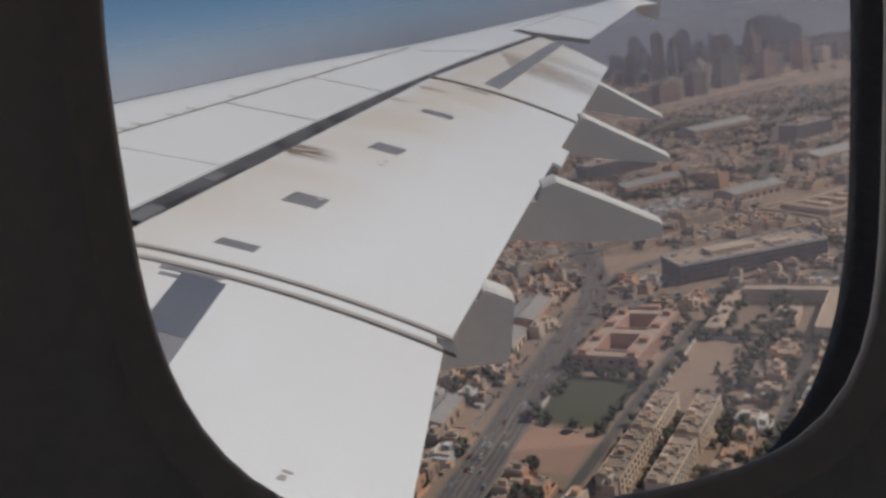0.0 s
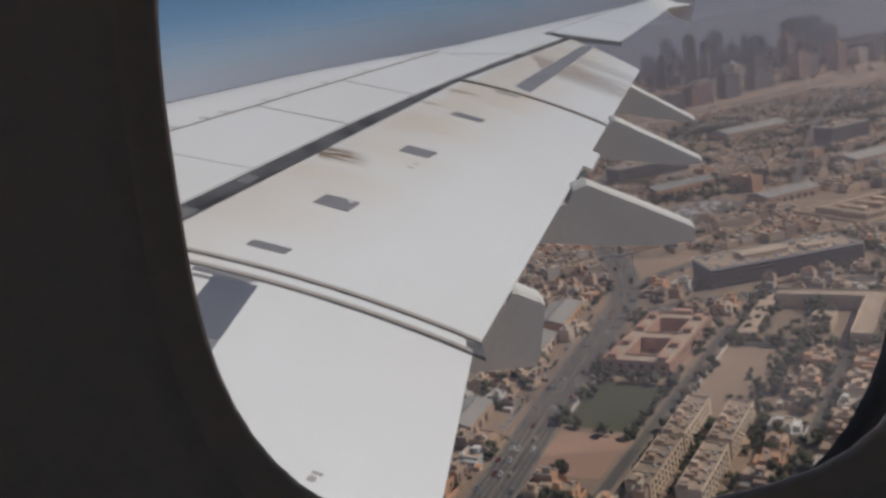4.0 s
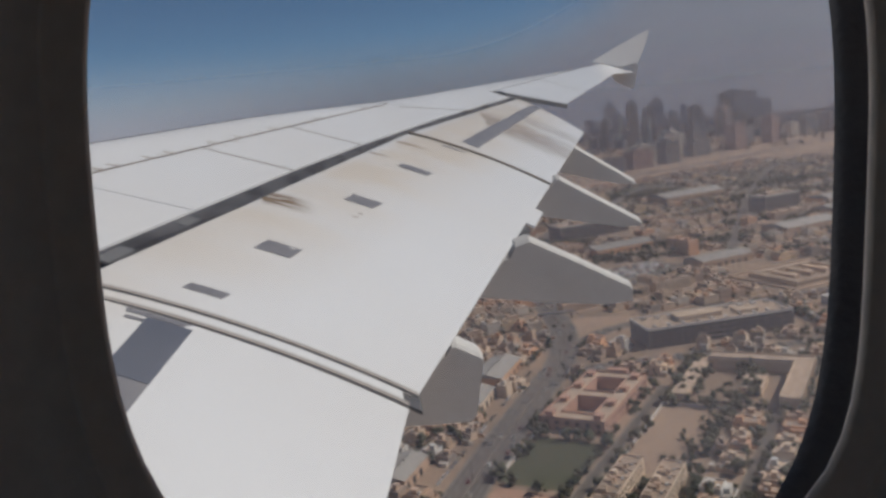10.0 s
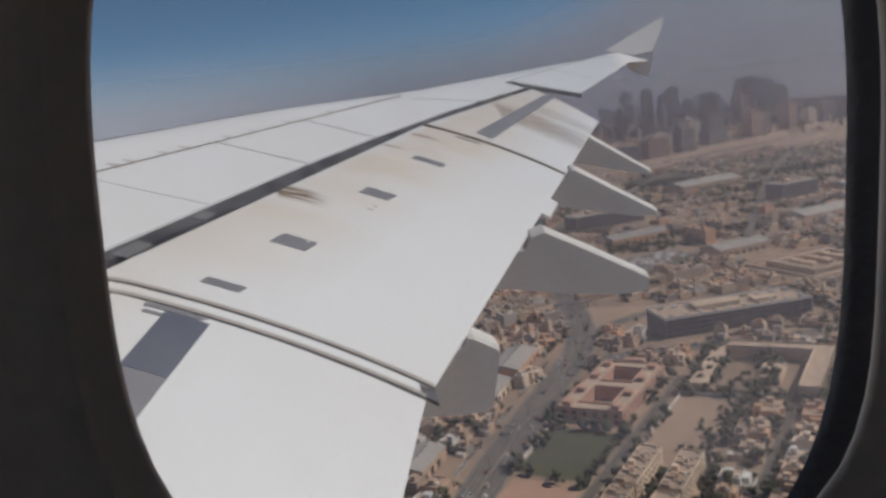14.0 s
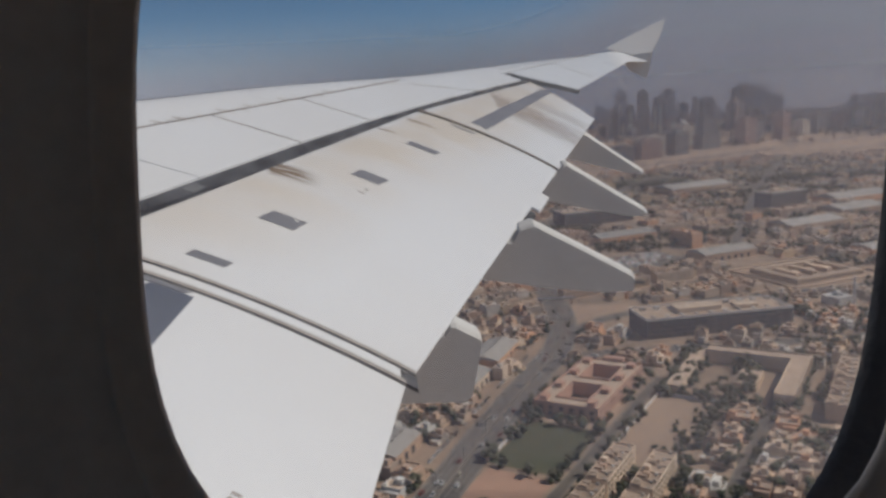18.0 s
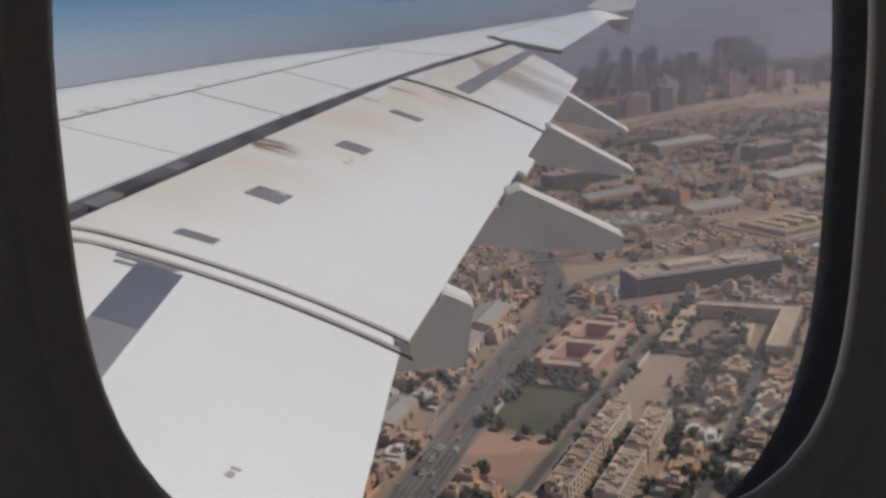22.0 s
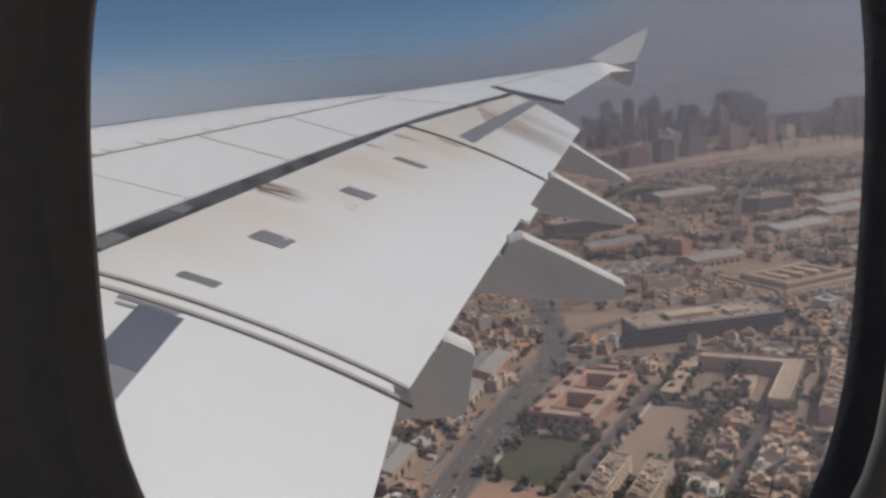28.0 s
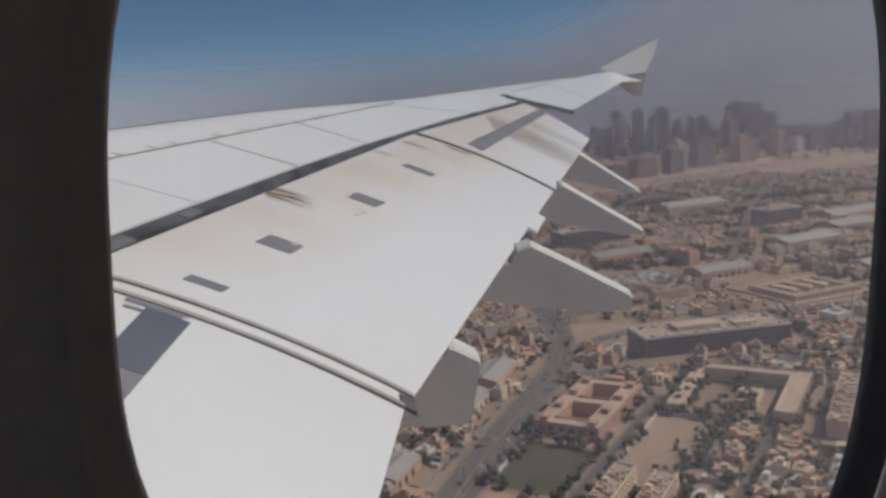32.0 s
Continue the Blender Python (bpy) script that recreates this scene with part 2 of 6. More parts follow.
def trail(x):
    if x < 9.7:
        return 1.14 + 0.31 * (x - 9.5)
    if x < 25.3:
        return 1.30 + 0.503 * (x - 9.81)
    return 8.58 + 0.58 * (x - 26.09)


def aileron_line(x):
    return 5.87 + 0.667 * (x - 24.88)


def skin(x, y):
    """Height of the upper surface: a flat wing with dihedral whose flaps bend down behind the hinge."""
    u = max(0.0, y - hinge(x)) if x < 25.2 else 0.0
    nose = max(0.0, 1 - (y - lead(x)) / 0.35)
    return -5.60 + 0.3183 * x - 0.2867 * y - 0.035 * u * u - 0.03 * nose * nose


def patch(c00, c10, c11, c01, nu, nv, lift=0.0, thick=0.03, mat=None, name="panel", edge_drop=0.0, under=None, curve=None):
    """A curved plate on the skin between four (x, y) corners, c00-c10 spanwise and c00-c01 chordwise."""
    top, bot = [], []
    for j in range(nv + 1):
        for i in range(nu + 1):
            s, t = i / nu, j / nv
            x = (c00[0] * (1 - s) + c10[0] * s) * (1 - t) + (c01[0] * (1 - s) + c11[0] * s) * t
            y = (c00[1] * (1 - s) + c10[1] * s) * (1 - t) + (c01[1] * (1 - s) + c11[1] * s) * t
            if curve:
                y = curve[0](x) * (1 - t) + curve[1](x) * t
            z = skin(x, y) + lift - edge_drop * (1 - min(1.0, t * nv * 0.5)) ** 2
            top.append((x, y, z))
            bot.append((x, y, z - (thick if under is None else under(s, t))))
    w = nu + 1
    k = len(top)
    f = [(j * w + i, j * w + i + 1, (j + 1) * w + i + 1, (j + 1) * w + i) for j in range(nv) for i in range(nu)]
    f += [tuple(k + q for q in reversed(quad)) for quad in f]
    rim = [i for i in range(nu)] + [nu + w * j for j in range(nv)] + [nv * w + nu - i for i in range(nu)] + [(nv - j) * w for j in range(nv)]
    for a, b in zip(rim, rim[1:] + rim[:1]):
        f.append((b, a, k + a, k + b))
    me = mesh_of(name, top + bot, f, mat, True)
    me.set_sharp_from_angle(angle=radians(35))
    return me


def span_patch(x0, x1, front, rear, nv=6, bend=False, **kw):
    return patch((x0, front(x0)), (x1, front(x1)), (x1, rear(x1)), (x0, rear(x0)), max(2, int((x1 - x0) * 1.5)), nv, curve=(front, rear) if bend else None, **kw)


wing = thing("aircraft_wing", "white airliner wing with extended flaps and stained upper skin", "aircraft wing", m=AIRCRAFT)

# inner structure below the skin panels, coloured dark for the slot's shade
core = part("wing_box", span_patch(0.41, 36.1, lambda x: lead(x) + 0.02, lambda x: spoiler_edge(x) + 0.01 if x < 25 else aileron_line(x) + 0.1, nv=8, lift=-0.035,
            name="wing_box", mat=M_SLOT, under=lambda s, t: (0.15 + 1.5 * math.sin(math.pi * min(1, t * 0.85 + 0.08))) * (1 - 0.85 * s)), wing, "structure under the skin panels, coloured dark for the slot's shade")
G = 0.026
for x0, x1 in ((0.41, 7.4), (7.4, 12.2), (12.2, 16.2), (16.2, 20.4)):
    part("leading_edge_panel", span_patch(x0 + 0.006, x1 - 0.006, lambda x: lead(x) - 0.01, lambda x: slat_line(x) - G, nv=8, bend=True, thick=0.034, name="leading_edge_panel", mat=M_PAINT), wing)
for x0, x1 in ((0.41, 7.0), (7.0, 12.22), (12.22, 14.65), (14.65, 16.88), (16.88, 20.4), (20.4, 24.62)):
    part("spoiler", span_patch(x0 + 0.009, x1 - 0.009, (lambda x: slat_line(x) + G) if x0 < 20 else (lambda x: lead(x) - 0.01), spoiler_edge, nv=5, thick=0.034, name="spoiler", mat=M_PAINT), wing)
part("slat_seam", span_patch(0.41, 20.4, lambda x: slat_line(x) - 0.013, lambda x: slat_line(x) + 0.013, nv=1, lift=0.003, thick=0.03, name="slat_seam", mat=M_SEAL), wing, "thin brown joint in the skin")
for x in (12.85, 13.1, 13.7, 14.1, 15.0, 15.6, 16.5, 17.8, 19.5):
    part("grease_tick", patch((x - 0.03, slat_line(x) - 0.17), (x + 0.01, slat_line(x) - 0.15), (x + 0.05, slat_line(x) + 0.03), (x + 0.0, slat_line(x) + 0.02), 1, 2, lift=0.006, thick=0.006, name="grease_tick", mat=M_SEALG), wing)
# thin dark line at the very front of the skin
part("leading_edge_strip", span_patch(0.41, 36.0, lambda x: lead(x) - 0.075, lambda x: lead(x) - 0.012, nv=2, bend=True, lift=0.0, thick=0.03, name="leading_edge_strip", mat=M_SLOT), wing, "thin dark strip along the leading edge")
part("outer_skin_panel", span_patch(24.63, 36.0, lambda x: lead(x) - 0.01, lambda x: aileron_line(x) - 0.03, nv=6, bend=True, thick=0.034, name="outer_skin_panel", mat=M_PAINT), wing)
for x0, x1, xe in ((25.0, 28.6, 25.85), (28.6, 32.3, 28.6), (32.3, 34.3, 32.3)):
    part("aileron", patch((x0 + 0.02, aileron_line(x0) + (0.06 if x0 < 32 else 0.0)), (x1 - 0.02, aileron_line(x1) + (0.06 if x0 < 32 else 0.0)), (x1 - 0.02, trail(x1)), (xe + 0.02, trail(xe)), 6, 5,
         name="aileron", mat=M_PAINT, under=lambda s, t: 0.03 + 0.12 * (1 - t)), wing)
part("tip_skin_panel", patch((34.31, aileron_line(34.31) - 0.01), (36.0, aileron_line(36.0) - 0.01), (36.2, 15.0), (34.31, trail(34.31)), 4, 5, thick=0.034, name="tip_skin_panel", mat=M_PAINT), wing)

# flaps
def flap(x0, x1, end0=None, end1=None):
    c00, c10 = (x0, flap_front(x0)), (x1, flap_front(x1))
    c01, c11 = end0 or (x0, trail(x0)), end1 or (x1, trail(x1))
    return part("flap", patch(c00, c10, c11, c01, max(6, int((x1 - x0) * 2)), 14, mat=M_PAINT, name="flap", edge_drop=0.015,
                under=lambda s, t: 0.03 + 0.34 * math.sin(math.pi * min(1.0, 0.16 + 0.84 * t))), wing, "extended white wing flap with tan stains")


flap_in = flap(0.41, 9.53, end1=(9.50, 1.14))
flap_mid = flap(9.83, 18.44)
flap_out = flap(18.58, 24.75, end1=(23.75, 8.31))
# floor coloured dark so that the recess looks shaded
part("slot_floor", span_patch(0.41, 24.9, lambda x: spoiler_edge(x) - 0.1, lambda x: flap_front(x) + 0.4, nv=3, lift=-0.42, thick=0.03, name="slot_floor", mat=M_SLOT), wing, "slot floor between wing and flaps, shade put into its colour")
for k, x in enumerate((2.5, 5.0, 7.5, 9.3, 10.5, 10.9, 11.6, 12.3, 13.2, 14.5, 15.8, 16.9, 18.0, 19.4, 20.7, 22.0, 23.4)):
    w = 0.10 + 0.07 * (k % 3)
    part("slot_bracket", patch((x, spoiler_edge(x) - 0.05), (x + w, spoiler_edge(x + w) - 0.05), (x + w, flap_front(x) + 0.1), (x, flap_front(x) + 0.05), 1, 2, lift=-0.10 - 0.04 * (k % 2), thick=0.1,
         name="slot_bracket", mat=(M_PLATE, M_SEALG, M_FAIRING)[k % 3]), wing)

for x, w in ((10.35, 0.45), (11.75, 0.3)):
    part("slot_cover", patch((x, spoiler_edge(x) + 0.07), (x + w, spoiler_edge(x + w) + 0.05), (x + w, flap_front(x + w) - 0.05), (x, flap_front(x) - 0.04), 2, 2, lift=-0.02, thick=0.03, name="slot_cover", mat=M_COVER), wing, "pale cover plate in the flap slot")

# seals between the flaps
def strip(x0, x1, y0, y1, lift, mat, name, parent=wing, label="", nose=0.0, reach=0.55):
    """A band that runs aft along a flap end; nose: how far its rounded front bends inboard, over the given reach."""
    me = patch((x0, y0), (x1, y0), (x1, y1), (x0, y1), 1, 36, lift=lift, thick=0.05, mat=mat, name=name)
    for q in me.vertices:
        q.co.x -= nose * max(0.0, (y0 + reach - q.co.y) / reach) ** 2
    return part(name, me, parent, label)


strip(9.785, 9.84, -2.76, 1.30, 0.006, M_SEALG, "flap_seal", label="weathered brown rubber seal", nose=0.38)
strip(9.61, 9.74, -2.70, 1.10, 0.005, M_PAINT, "gap_cover", nose=0.26)
# the thin third strip stands in for the shade between cover and seal
strip(9.735, 9.75, -2.70, 1.2, -0.01, M_SEALG, "flap_seal", label="thin grey strip put in as shade of the gap", nose=0.28)
strip(9.545, 9.60, -2.62, 1.16, 0.012, M_SEALG, "flap_seal", label="grey rubber seal", nose=0.16)
strip(9.60, 9.80, 1.12, 1.32, -0.03, M_SLOT, "seal_end_cap")
strip(18.455, 18.53, flap_front(18.5), 5.66, 0.03, M_SEAL, "flap_seal", label="weathered brown rubber seal")

for x, y0, y1 in ((16.88, slat_line(16.88), spoiler_edge(16.88)), (14.65, slat_line(14.65), spoiler_edge(14.65)), (20.4, lead(20.4) + 0.1, slat_line(20.4)), (28.6, aileron_line(28.6) + 0.1, trail(28.6) - 0.2)):
    part("panel_seam", patch((x - 0.016, y0), (x + 0.016, y0), (x + 0.016, y1), (x - 0.016, y1), 1, 6, lift=0.004, thick=0.02, mat=M_SEAL, name="panel_seam"), wing)

for (xa, ya), (xb, yb), half in (((24.9, 5.62), (32.6, 11.0), 0.03), ((20.4, 2.45), (21.9, 4.6), 0.018), ((22.6, 5.0), (24.6, 6.0), 0.018)):
    part("panel_seam", patch((xa - half, ya), (xb - half, yb), (xb + half, yb + half), (xa + half, ya + half), 12, 1, lift=0.005, thick=0.02, mat=M_SEAL, name="panel_seam"), wing)

# bare metal plates on the flaps
def plate(parent, corners, name="metal_plate", n=3):
    (a, b, c, d) = corners
    return part(name, patch(a, b, c, d, n, n + 1, lift=0.010, thick=0.012, mat=M_PLATE, name=name), parent, "dark bare metal plate")


plate(flap_mid, ((10.17, -1.46), (10.32, -1.37), (10.32, -0.92), (10.17, -1.01)))
plate(flap_mid, ((11.57, -0.68), (11.90, -0.48), (11.90, -0.02), (11.57, -0.21)))
plate(flap_mid, ((13.97, 0.70), (14.29, 0.89), (14.29, 1.38), (13.97, 1.17)))
plate(flap_mid, ((16.20, 1.87), (16.43, 2.01), (16.43, 2.60), (16.20, 2.45)))
plate(flap_mid, ((18.24, 3.10), (18.32, 3.15), (18.32, 3.68), (18.24, 3.62)))
plate(flap_in, ((6.0, -2.75), (8.39, -2.05), (8.39, -1.605), (6.0, -2.35)), "rub_strip", 8)
# outer end of the rub strip, with the sky's reflection painted in
plate(flap_in, ((8.40, -2.05), (9.42, -1.75), (9.42, -1.28), (8.40, -1.60)), "rub_strip", 6).data.materials[0] = M_STRIP
plate(flap_in, ((9.43, -1.98), (9.50, -1.96), (9.50, -1.30), (9.43, -1.40)), "metal_plate")
plate(flap_in, ((9.32, -1.98), (9.37, -1.96), (9.37, -1.34), (9.32, -1.36)), "metal_plate")
plate(flap_out, ((18.95, 3.70), (24.35, 6.85), (24.55, 7.25), (18.85, 4.05)), "rub_strip", 8)
part("bolt_head", patch((11.82, -0.20), (11.86, -0.18), (11.86, -0.12), (11.82, -0.14), 1, 1, lift=0.016, thick=0.01, mat=M_PAINT, name="bolt_head"), flap_mid)
# trailing-edge tab and hinge between the middle fairings
part("trailing_edge_tab", patch((15.95, trail(15.95) - 0.05), (16.8, trail(16.8) - 0.05), (16.8, trail(16.8) + 0.17), (15.95, trail(15.95) + 0.17), 2, 2, thick=0.05, mat=M_PAINT, name="trailing_edge_tab"), flap_mid)
part("tab_hinge", patch((15.5, trail(15.5) - 0.05), (15.9, trail(15.9) - 0.05), (15.9, trail(15.9) + 0.1), (15.5, trail(15.5) + 0.1), 2, 2, lift=-0.06, thick=0.15, mat=M_SLOT, name="tab_hinge"), flap_mid)
# small marks near the wing root
for x, y, w, l in ((7.07, -0.76, 0.03, 0.07), (7.11, -0.73, 0.02, 0.06), (7.16, -0.71, 0.03, 0.09), (13.44, 0.78, 0.04, 0.10), (13.60, 0.90, 0.05, 0.06)):
    part("skin_mark", patch((x, y), (x + w, y + 0.6 * w), (x + w, y + 0.6 * w + l), (x, y + l), 1, 1, lift=0.006, thick=0.008, mat=M_SEALG, name="skin_mark"), flap_in if x < 9 else flap_mid)


def fairing(x, width, outline):
    """Flap track fairing: an outline of (aft, up) points in the plane x, extruded outboard with narrowed edges."""
    ring = []
    n = len(outline)
    cy, cz = sum(p[0] for p in outline) / n, sum(p[1] for p in outline) / n
    top = {k for k in range(n) if k == 0 or outline[k - 1][0] < outline[k][0]}      # the upper edge runs aft
    for q, s, drop in ((0.0, 1.0, 0.11), (0.05, 1.0, 0.045), (0.13, 1.0, 0.0), (width - 0.13, 1.0, 0.0), (width - 0.03, 0.996, 0.03), (width, 0.985, 0.08)):
        ring.append([(x + q, cy + (y - cy) * s, cz + (z - cz) * s - (drop if k in top else 0.0)) for k, (y, z) in enumerate(outline)])
    v = [p for r in ring for p in r]
    f = [tuple(range(n)), tuple(reversed(range(5 * n, 6 * n)))]
    for k in range(5):
        f += [(k * n + i, (k + 1) * n + i, (k + 1) * n + (i + 1) % n, k * n + (i + 1) % n) for i in range(n)]
    me = mesh_of("flap_fairing", v, f, M_FAIRING)
    return part("flap_fairing", me, wing, "pale grey flap track fairing")


fairing(11.2, 0.5, ((0.2, -3.3), (1.9, -3.3), (1.98, -3.16), (2.06, -3.17), (2.41, -3.35), (2.445, -3.42), (2.435, -3.55), (2.33, -4.3), (2.24, -4.39), (0.6, -4.37), (-0.2, -4.0)))
fairing(14.7, 0.42, ((1.9, -2.5), (3.72, -2.6), (3.84, -2.36), (4.10, -2.27), (5.0, -2.70), (6.08, -3.24), (6.13, -3.30), (6.13, -3.62), (5.6, -3.66), (4.27, -3.53), (3.0, -3.35), (1.5, -3.1)))
fairing(18.8, 0.38, ((4.2, -1.7), (5.72, -1.75), (5.9, -1.52), (5.98, -1.50), (7.0, -2.05), (7.98, -2.57), (8.05, -2.64), (8.0, -2.78), (7.6, -2.80), (6.4, -2.60), (5.2, -2.38), (4.0, -2.1)))
fairing(22.6, 0.35, ((6.0, -1.1), (7.5, -1.2), (7.6, -0.97), (7.66, -0.95), (8.6, -1.5), (9.42, -1.98), (9.48, -2.03), (9.42, -2.13), (9.0, -2.12), (8.0, -1.90), (7.0, -1.68), (5.8, -1.4)))
for x, y, z in ((14.86, 6.13, -3.5), (18.95, 8.02, -2.72)):
    v, f = boxes([(x, y - 0.02, z - 0.03, x + 0.05, y + 0.28, z + 0.02)])
    part("drain_mast", mesh_of("drain_mast", v, f, M_SLOT), wing)

part("aileron_gap", patch((24.86, 6.27), (25.0, aileron_line(25.0) + 0.1), (25.84, 8.5), (25.76, 8.46), 2, 6, lift=0.004, thick=0.12, name="aileron_gap", mat=M_COVER), wing, "dark gap beside the aileron")

# wing tip fence
def fence_plate(outline, name, x0, thick, lean):
    n = len(outline)
    v = [(x0 + lean * (z - 2.1), y, z) for y, z in outline] + [(x0 + thick + lean * (z - 2.1), y, z) for y, z in outline]
    f = [tuple(range(n)), tuple(reversed(range(n, 2 * n)))] + [(i, n + i, n + (i + 1) % n, (i + 1) % n) for i in range(n)]
    return part(name, mesh_of(name, v, f, M_FENCE), wing)


fence_plate(((13.0, 2.10), (14.4, 2.82), (15.86, 3.52), (15.92, 3.50), (15.60, 2.75), (15.15, 2.02), (14.2, 1.86)), "tip_fence_upper", 36.15, 0.10, 0.40)
fence_plate(((13.6, 1.82), (15.15, 2.00), (15.2, 1.9), (15.02, 0.95), (14.9, 0.88), (14.2, 1.2)), "tip_fence_lower", 36.17, 0.08, 0.0)


# ---- cabin window ----
def outline(cy, cz, half, aft_half, low, high, power, roll, corner=0.0, n=72):
    """A rounded window outline: wider powers are squarer; the part above the centre is taller."""
    pts = []
    for i in range(n):
        t = 2 * math.pi * i / n
        c, s = math.cos(t), math.sin(t)
        k = power + (corner if c > 0 > s else -0.28 * corner if c < 0 > s else 0.0)     # squarer below aft, rounder below forward
        r = (abs(c / (aft_half if c > 0 else half)) ** k + abs(s / (high if s > 0 else low)) ** k) ** (-1 / k)
        u, v = r * c, r * s
        if c < 0:
            u += 0.018 * v          # the forward side stands upright
        pts.append((cy + u * math.cos(roll) - v * math.sin(roll), cz + u * math.sin(roll) + v * math.cos(roll)))
    return pts


def loft(rings, mat, name, close=False):
    """Skin over outlines, each at its own distance outboard: (x, points)."""
    n = len(rings[0][1])
    v = [(x, y, z) for x, pts in rings for y, z in pts]
    f = [(k * n + i, k * n + (i + 1) % n, (k + 1) * n + (i + 1) % n, (k + 1) * n + i) for k in range(len(rings) - 1) for i in range(n)]
    if close:
        k = len(rings) - 1
        f += [(k * n + i, k * n + (i + 1) % n, (i + 1) % n, i) for i in range(n)]
    return mesh_of(name, v, f, mat, True)


ROLL = 0.023
LIP_X, GASKET_X = 0.262, 0.300


def lip(grow, p=3.1):
    return outline(0.0721, -0.046, 0.1322 + grow, 0.1395 + grow, 0.1376 + grow, 0.160 + grow, p, ROLL, 1.0)


def gas(grow, p=3.1):
    return outline(0.0693, -0.0505, 0.155 + grow, 0.154 + grow, 0.1748 + grow, 0.178 + grow, p, ROLL)


window = thing("window_1", "cabin window with grey plastic surround and black gasket", "window", kind="structure", m=AIRCRAFT)
part("window_frame", loft([(0.196, lip(0.112)), (0.204, lip(0.104)), (0.238, lip(0.080)), (0.249, lip(0.055)), (0.254, lip(0.026)), (0.2562, lip(0.0135)), (0.2540, lip(0.0125)), (0.2540, lip(0.0105)), (0.2570, lip(0.0095)),
     (0.2592, lip(0.001)), (LIP_X, lip(0.0)), (0.266, lip(0.002)), (0.268, lip(0.012)), (0.275, lip(0.08)), (0.275, lip(0.112))], M_FRAME, "window_frame", True), window)
gk = loft([(0.268, gas(0.045)), (0.276, gas(0.034)), (0.283, gas(0.030)), (0.286, gas(0.020)), (0.2845, gas(0.016)), (0.290, gas(0.012)), (0.296, gas(0.004)), (GASKET_X, gas(0.0)), (0.304, gas(0.003)), (0.312, gas(0.02)), (0.312, gas(0.045))], M_GASKET, "gasket", True)
part("gasket", gk, window, "black rubber window gasket")
# even pale veil put on the pane to imitate hazy air outside
M_PANE, _ = sheet_material("veiled_acrylic", (0.72, 0.74, 0.78), 0.15)
ring = gas(0.01)
pane_v = [(0.306, y, z) for y, z in ring]
pane = part("pane", mesh_of("pane", pane_v, [tuple(range(len(pane_v)))], M_PANE), window, "clear acrylic pane with a pale haze veil put on")
pane.visible_shadow = False

# wall panel round the window, and the plain cabin that closes the view behind
def wall_with_hole():
    hole = lip(0.105)
    n = len(hole)
    frame_pts = []
    for i in range(n):
        t = 2 * math.pi * i / n
        c, s = math.cos(t), math.sin(t)
        r = min(1.6 / max(1e-6, abs(c)), 1.1 / max(1e-6, abs(s)))
        frame_pts.append((r * c, r * s))
    return loft([(0.200, hole), (0.200, frame_pts), (0.33, frame_pts), (0.33, lip(0.13))], M_TRIM, "wall_window", True)


thing("wall_window", "grey cabin side wall panel round the window", "wall", kind="structure", m=AIRCRAFT, data=wall_with_hole())
# fuselage side that carries the wing
def fuselage_side():
    hole = lip(0.2)
    n = len(hole)
    rim = []
    for i in range(n):
        t = 2 * math.pi * i / n
        c, s = math.cos(t), math.sin(t)
        r = min((9.0 if c > 0 else 16.0) / max(1e-6, abs(c)), (2.6 if s > 0 else 5.5) / max(1e-6, abs(s)))
        rim.append((r * c, r * s))
    me = loft([(0.34, hole), (0.40, hole), (0.40, rim), (0.34, rim)], M_PAINT, "wall_fuselage", True)
    me.set_sharp_from_angle(angle=radians(20))
    return me


thing("wall_fuselage", "white outer skin of the fuselage side", "fuselage", kind="structure", m=AIRCRAFT, data=fuselage_side())
# unseen aisle wall; its row of window openings is added to brighten the cabin
v, f = boxes([(-2.6, -1.6, -1.1, -2.5, 1.6, -0.25), (-2.6, -1.6, 0.8, -2.5, 1.6, 1.1)] + [(-2.6, -1.6 + 0.775 * k, -0.25, -2.5, -1.5 + 0.775 * k, 0.8) for k in range(5)])
thing("wall_aisle", "plain grey unseen cabin wall with openings added for daylight", "wall", kind="structure", m=AIRCRAFT, data=mesh_of("wall_aisle", v, f, M_TRIM))
for nm, b in (("wall_forward", (-2.5, -1.7, -1.1, 0.33, -1.6, 1.1)), ("wall_aft", (-2.5, 1.6, -1.1, 0.33, 1.7, 1.1)),
              ("floor", (-2.6, -1.7, -1.2, 0.33, 1.7, -1.1)), ("ceiling", (-2.6, -1.7, 1.1, 0.33, 1.7, 1.2))):
    v, f = boxes([b])
    thing(nm, "plain grey cabin " + nm.split("_")[0], nm.split("_")[0], kind="structure", m=AIRCRAFT, data=mesh_of(nm, v, f, M_TRIM))


# ---- city: materials ----
M_GROUND = material("desert_ground", (0.400, 0.291, 0.211), 0.95, second=(0.259, 0.194, 0.147), scale=0.02, fine=0.3, mix=0.9, vary=0.2)
M_SAND = material("bare_sand", (0.475, 0.342, 0.250), 0.95, second=(0.378, 0.275, 0.206), scale=0.03, fine=0.5, mix=0.8)
M_SCRUB = material("scrub_ground", (0.22, 0.185, 0.14), 0.95, second=(0.14, 0.125, 0.09), scale=0.04, fine=0.4, mix=0.9, vary=0.25)
M_STREET = material("dusty_asphalt", (0.125, 0.115, 0.105), 0.95, second=(0.17, 0.145, 0.12), scale=0.05, fine=0.6, mix=0.9)
M_ASPHALT = material("asphalt", (0.135, 0.122, 0.112), 0.9, second=(0.185, 0.16, 0.14), scale=0.05, fine=0.6, mix=0.8)
M_LINE = material("road_paint", (0.60, 0.57, 0.53), 0.8, second=(0.38, 0.35, 0.32), scale=0.3, fine=3)
